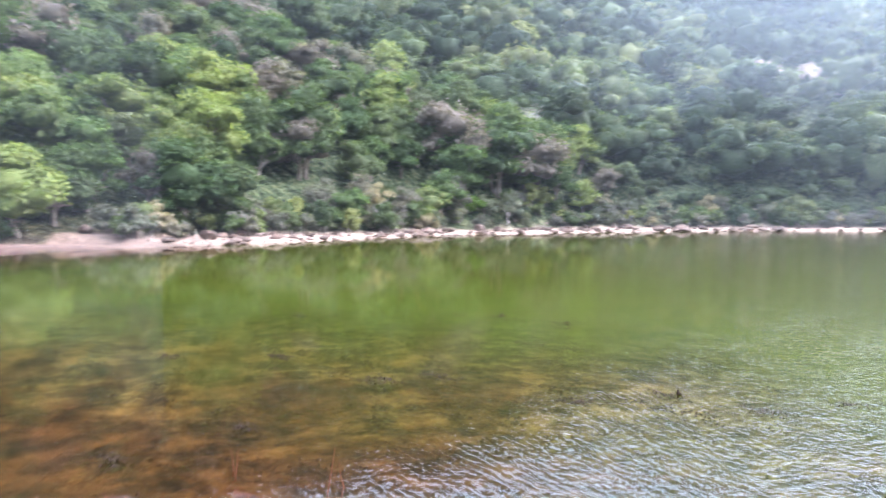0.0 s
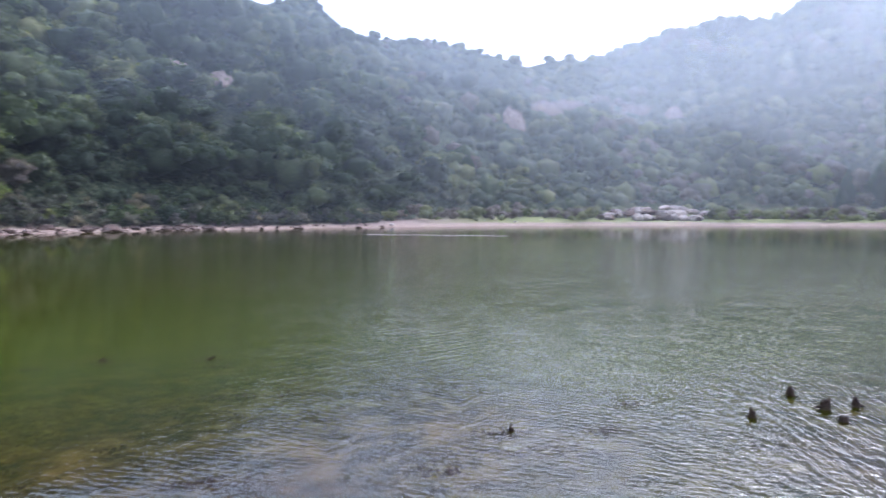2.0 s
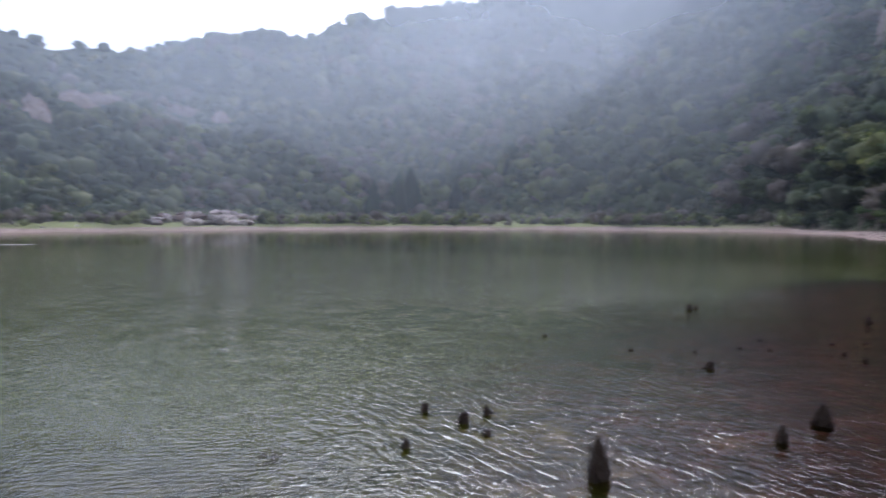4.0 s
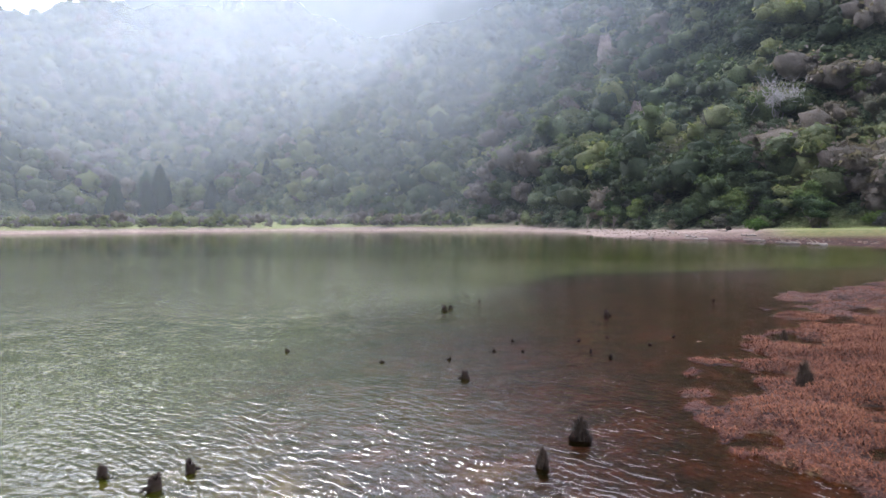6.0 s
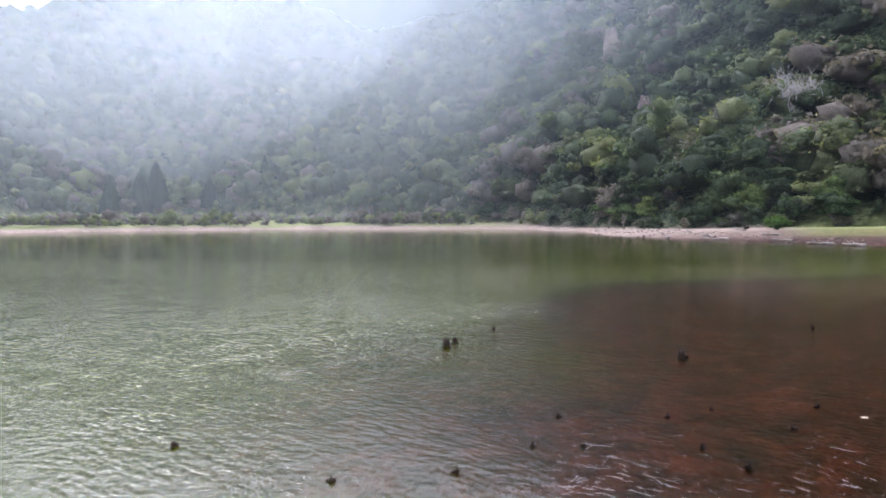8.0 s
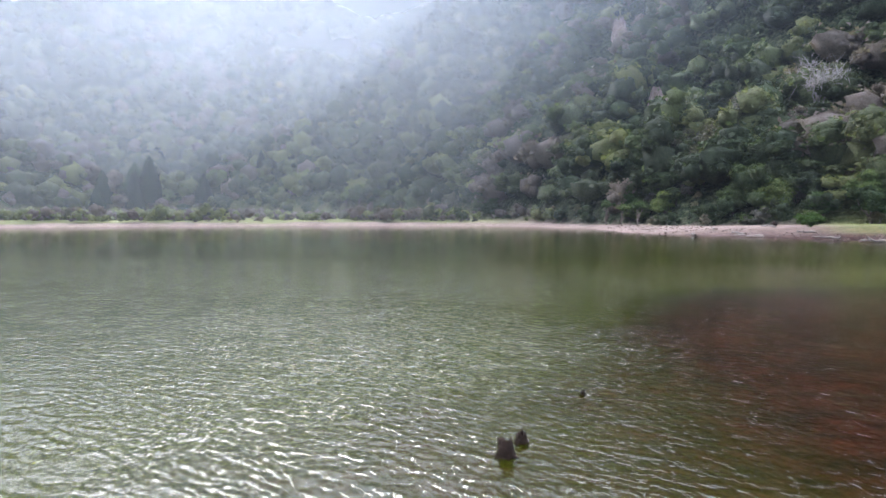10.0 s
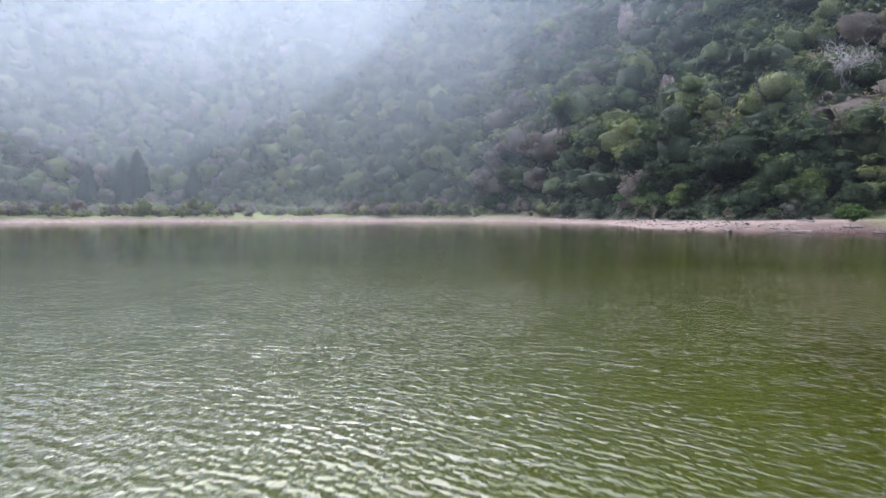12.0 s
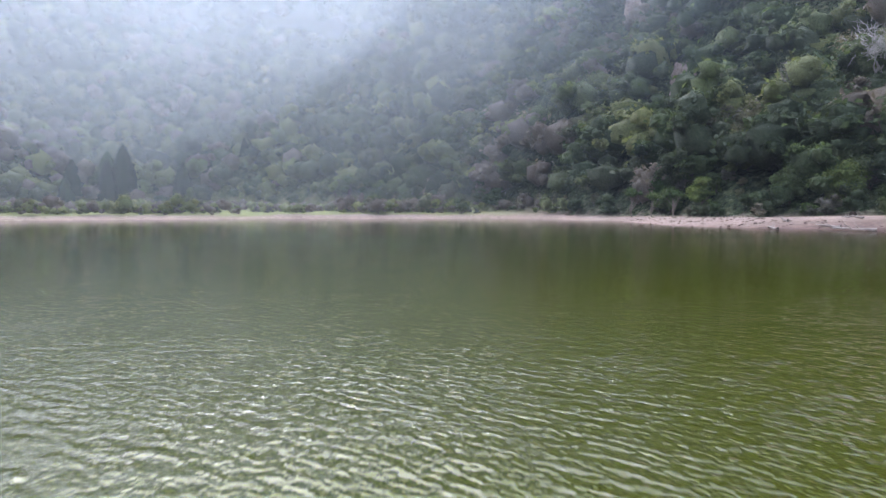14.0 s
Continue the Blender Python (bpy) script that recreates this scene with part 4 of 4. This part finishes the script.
def blades(gen, base, height, lean, width, direction=None):
    """Tapered blades, each a bent strip of two quads."""
    n = len(base)
    a = gen.uniform(0, 2 * math.pi, n)
    d = np.stack([np.cos(a), np.sin(a), np.zeros(n)], 1) if direction is None else direction
    s = np.stack([-d[:, 1], d[:, 0], np.zeros(n)], 1) * (width * gen.uniform(0.6, 1.4, n))[:, None]
    h = (height * gen.uniform(0.5, 1.2, n))[:, None]
    mid = base + d * h * lean * 0.35 + np.array([0, 0, 0.6]) * h
    tip = base + d * h * lean + np.array([0, 0, 1.0]) * h * (1 - 0.35 * lean)
    q = np.stack([base - s, base + s, mid + s * 0.7, mid - s * 0.7, tip + s * 0.1, tip - s * 0.1], 1).reshape(-1, 3)
    i = np.arange(n)[:, None] * 6
    return q, np.concatenate([i + np.array([[0, 1, 2, 3]]), i + np.array([[3, 2, 4, 5]])])


def tussock(x, y, tall, wide, seed, wet=True, label="dark conical tussock of dead reeds standing in shallow water"):
    """A cone of matted dead reeds with loose blades on top."""
    gen = np.random.default_rng(seed)
    root = new("reed_tussock")
    root.location = (x, y, 0 if wet else ground_height(x, y))
    rows = [(0.46, -0.25), (0.52, 0.02), (0.5, 0.14), (0.42, 0.28), (0.3, 0.4), (0.18, 0.48), (0.03, 0.55)]
    v, f, sides = [], [], 14
    for r, z in rows:
        for k in range(sides):
            a = 2 * math.pi * k / sides
            q = r * wide * (1 + 0.28 * math.sin(a * 3 + seed) * (0.3 + r) + gen.normal(0, 0.10))
            v.append((q * math.cos(a), q * math.sin(a), z * tall + gen.normal(0, 0.01)))
    for r in range(len(rows) - 1):
        for k in range(sides):
            a, b = r * sides + k, r * sides + (k + 1) % sides
            f.append((a, b, b + sides, a + sides))
    mesh_object("mound", np.array(v), np.array(f), STUMP, True, root)
    n = 400
    a, rr = gen.uniform(0, 6.28, n), gen.uniform(0, 0.42, n) ** 0.8 * wide
    base = np.stack([rr * np.cos(a), rr * np.sin(a), tall * np.clip(0.55 - rr / wide * 1.1, 0, 1)], 1)
    out = np.stack([np.cos(a), np.sin(a), np.zeros(n)], 1)
    mesh_object("reed_thatch", *blades(gen, base, tall * 0.5, 0.22, 0.0045, out), THATCH, True, root)
    return tagged(root, label, "tussock", "reed tussocks")


def stump(x, y, tall, wide, seed, label="small dark waterlogged stump breaking the water surface"):
    """A rotted stump: splintered top, a root or two."""
    gen = np.random.default_rng(seed)
    root = new("stump")
    root.location = (x, y, 0)
    sides, v, f = 10, [], []
    rim = gen.uniform(0.55, 1.15, sides)
    for r, z in ((0.62, -0.4), (0.55, 0.0), (0.44, 0.35), (0.38, 1.0), (0.2, 0.75)):
        for k in range(sides):
            a = 2 * math.pi * k / sides
            q = r * wide * gen.uniform(0.8, 1.2)
            v.append((q * math.cos(a), q * math.sin(a), z * tall * (rim[k] if z > 0.3 else 1)))
    for r in range(4):
        for k in range(sides):
            a, b = r * sides + k, r * sides + (k + 1) % sides
            f.append((a, b, b + sides, a + sides))
    mesh_object("trunk", np.array(v), np.array(f), STUMP, True, root)
    for k in range(1 + seed % 2):
        a = gen.uniform(0, 6.28)
        e = np.array([math.cos(a), math.sin(a), 0]) * wide * gen.uniform(0.7, 1.1) + np.array([0, 0, gen.uniform(-0.2, 0.15) * tall])
        mesh_object("root", *limb(wander(gen, (0, 0, 0.1 * tall), e, 4, 0.02), (0.035, 0.028, 0.02, 0.008), 5), STUMP, True, root)
    return tagged(root, label, "stump", "stumps in the shallows")


tussock(5.33, 7.27, 0.54, 0.25, 601)
tussock(9.43, 6.3, 0.34, 0.26, 604)
tussock(13.75, 3.75, 0.46, 0.26, 603, False, "grey-brown conical tussock of dead reeds on the red marsh")
tussock(18.1, 4.2, 0.36, 0.17, 605, False, "grey-brown conical tussock of dead reeds on the red marsh")
tussock(8.22, 6.38, 0.26, 0.13, 606)
# The pair at x 20.12 and 20.6 stands in for likely water birds.
for k, (x, y, h, w) in enumerate(((5.73, 9.85, 0.26, 0.36), (5.71, 10.68, 0.2, 0.3), (4.41, 9.56, 0.24, 0.22), (6.27, 9.91, 0.22, 0.24), (5.59, 9.26, 0.14, 0.3),
                                  (11.89, 9.18, 0.28, 0.32), (21.19, 9.03, 0.3, 0.38), (20.12, 13.95, 0.32, 0.42), (20.6, 13.97, 0.2, 0.3), (22.8, 13.96, 0.12, 0.13),
                                  (12.43, 13.78, 0.13, 0.16), (15.4, 7.87, 0.12, 0.12), (14.9, 7.3, 0.16, 0.14), (12.4, 11.3, 0.12, 0.08), (13.26, 10.2, 0.14, 0.06),
                                  (14.5, 9.76, 0.1, 0.12), (26.5, 6.66, 0.14, 0.16), (14.8, 9.2, 0.08, 0.1), (15.9, 9.9, 0.1, 0.1), (16.6, 8.5, 0.1, 0.08), (17.3, 8.0, 0.08, 0.1),
                                  (0.86, 9.33, 0.18, 0.06), (-4.1, 14.5, 0.08, 0.2), (-6.2, 14.6, 0.08, 0.2), (16.8, 6.9, 0.1, 0.14), (18.2, 6.6, 0.08, 0.12))):
    stump(x, y, h * 0.62, w * 0.46, 620 + k)

# ---- reed marsh ----
mg = np.random.default_rng(9)
n = 125000
px = np.concatenate([mg.uniform(8, 24, n), mg.uniform(24, 70, n // 3), mg.uniform(-8, 8, n // 6)])
py = np.concatenate([mg.uniform(-1.5, 6, n), mg.uniform(-16, 5.5, n // 3), mg.uniform(-3, 3.2, n // 6)])
pz, pd, pn, _ = terrain(px, py)
thick = fbm(px / 1.3, py / 1.3, 91) + 0.4 * fbm(px / 5, py / 5, 92)
ok = (pd > -1.8) & (pz > 0.004) & (thick + np.clip(pd, -1, 3) * 0.22 > mg.uniform(-0.9, 0.6, len(px)))
px, py, pz, pd = px[ok], py[ok], pz[ok], pd[ok]
near_blades = blades(mg, np.stack([px, py, pz - 0.01], 1), 0.075 + 0.10 * np.clip(pd / 4, 0, 1), 1.8, 0.0055)
tagged(mesh_object("marsh_grass", *near_blades, DEAD), "matted red-brown dead grass of the lakeside marsh", "grass", kind="stuff")

# a few upright stalks and a white scrap at the near edge
for x, y, h in ((-0.17, 3.2, 0.55), (-0.05, 3.35, 0.35), (-1.4, 3.0, 0.3), (-1.6, 3.1, 0.25)):
    st = mesh_object("reed_stalk", *limb(wander(mg, (0, 0, -0.1), (mg.normal(0, .05), mg.normal(0, .05), h), 5, 0.012), np.linspace(0.008, 0.002, 5), 5), DEAD)
    st.location = (x, y, max(ground_height(x, y), 0))
    tagged(st, "dry straw-coloured reed stalk at the water's edge", "reed", "reed stalks")

weeds = []
# clumps of dead weed that reach the surface of the shallows
for x, y, w in ((-7.9, 5.8, .4), (-6.4, 7.2, .3), (-3.4, 7.2, .35), (-3.3, 11.5, .5), (-3.9, 13.8, .3), (0.7, 9.3, .35), (-0.2, 8.0, .3), (-3.0, 2.4, .25), (-2.8, 4.1, .25), (2.1, 9.2, .3),
                (-3.0, 7.9, .3), (-5.8, 14.1, .5), (-6.2, 14.4, .4), (-4.2, 14.4, .3), (-7.2, 13.9, .3), (-10.4, 10.9, .35), (-6.2, 7.1, .4), (-2.6, 7.9, .4), (-3.4, 6.9, .3), (-2.2, 11.6, .35), (1.2, 8.6, .4), (3.0, 10.4, .3)):
    base = np.stack([x + mg.normal(0, w * 0.55, 70), y + mg.normal(0, w * 0.3, 70), mg.uniform(-0.05, -0.01, 70)], 1)
    weeds.append(blades(mg, base, 0.055, 2.5, 0.014))
for _ in range(190):                                  # sunken mats between them
    x, y, w = mg.uniform(-10, 5), mg.uniform(2.6, 13), mg.uniform(0.12, 0.42)
    if ground_height(x, y) < -0.03:
        base = np.stack([x + mg.normal(0, w * 0.6, 36), y + mg.normal(0, w * 0.35, 36), mg.uniform(-0.13, -0.04, 36)], 1)
        weeds.append(blades(mg, base, 0.05, 2.5, 0.016))
tagged(mesh_object("waterweed", *joined(*weeds), STUMP), "dark dead weed reaching the surface of the shallows", "waterweed", kind="stuff")

# thin white strip lying on the lake
fu = np.linspace(0, 1, 60)
fx, fy = -0.6 + 19.5 * fu, 104.2 - 8.9 * fu + 0.5 * fbm(fu * 6, fu * 0, 95)
fw = 0.35 * np.sin(fu * math.pi) ** 0.5 * (1 + 0.5 * fbm(fu * 15, fu * 0 + 3, 96))
fv = np.concatenate([np.stack([fx, fy - fw, np.full(60, 0.01)], 1), np.stack([fx, fy, np.full(60, 0.03)], 1), np.stack([fx, fy + fw, np.full(60, 0.01)], 1)])
i = np.arange(59)
foam = mesh_object("foam_line", fv, np.concatenate([np.stack([i, i + 1, i + 61, i + 60], 1), np.stack([i + 60, i + 61, i + 121, i + 120], 1)]), WHITE)
tagged(foam, "thin white streak lying on the lake", "foam", kind="stuff")
for proto in (*CONIFERS, LIME, FLAT_TREE):
    retire(proto)

for group in PROTO.values():
    for proto in group:
        retire(proto)
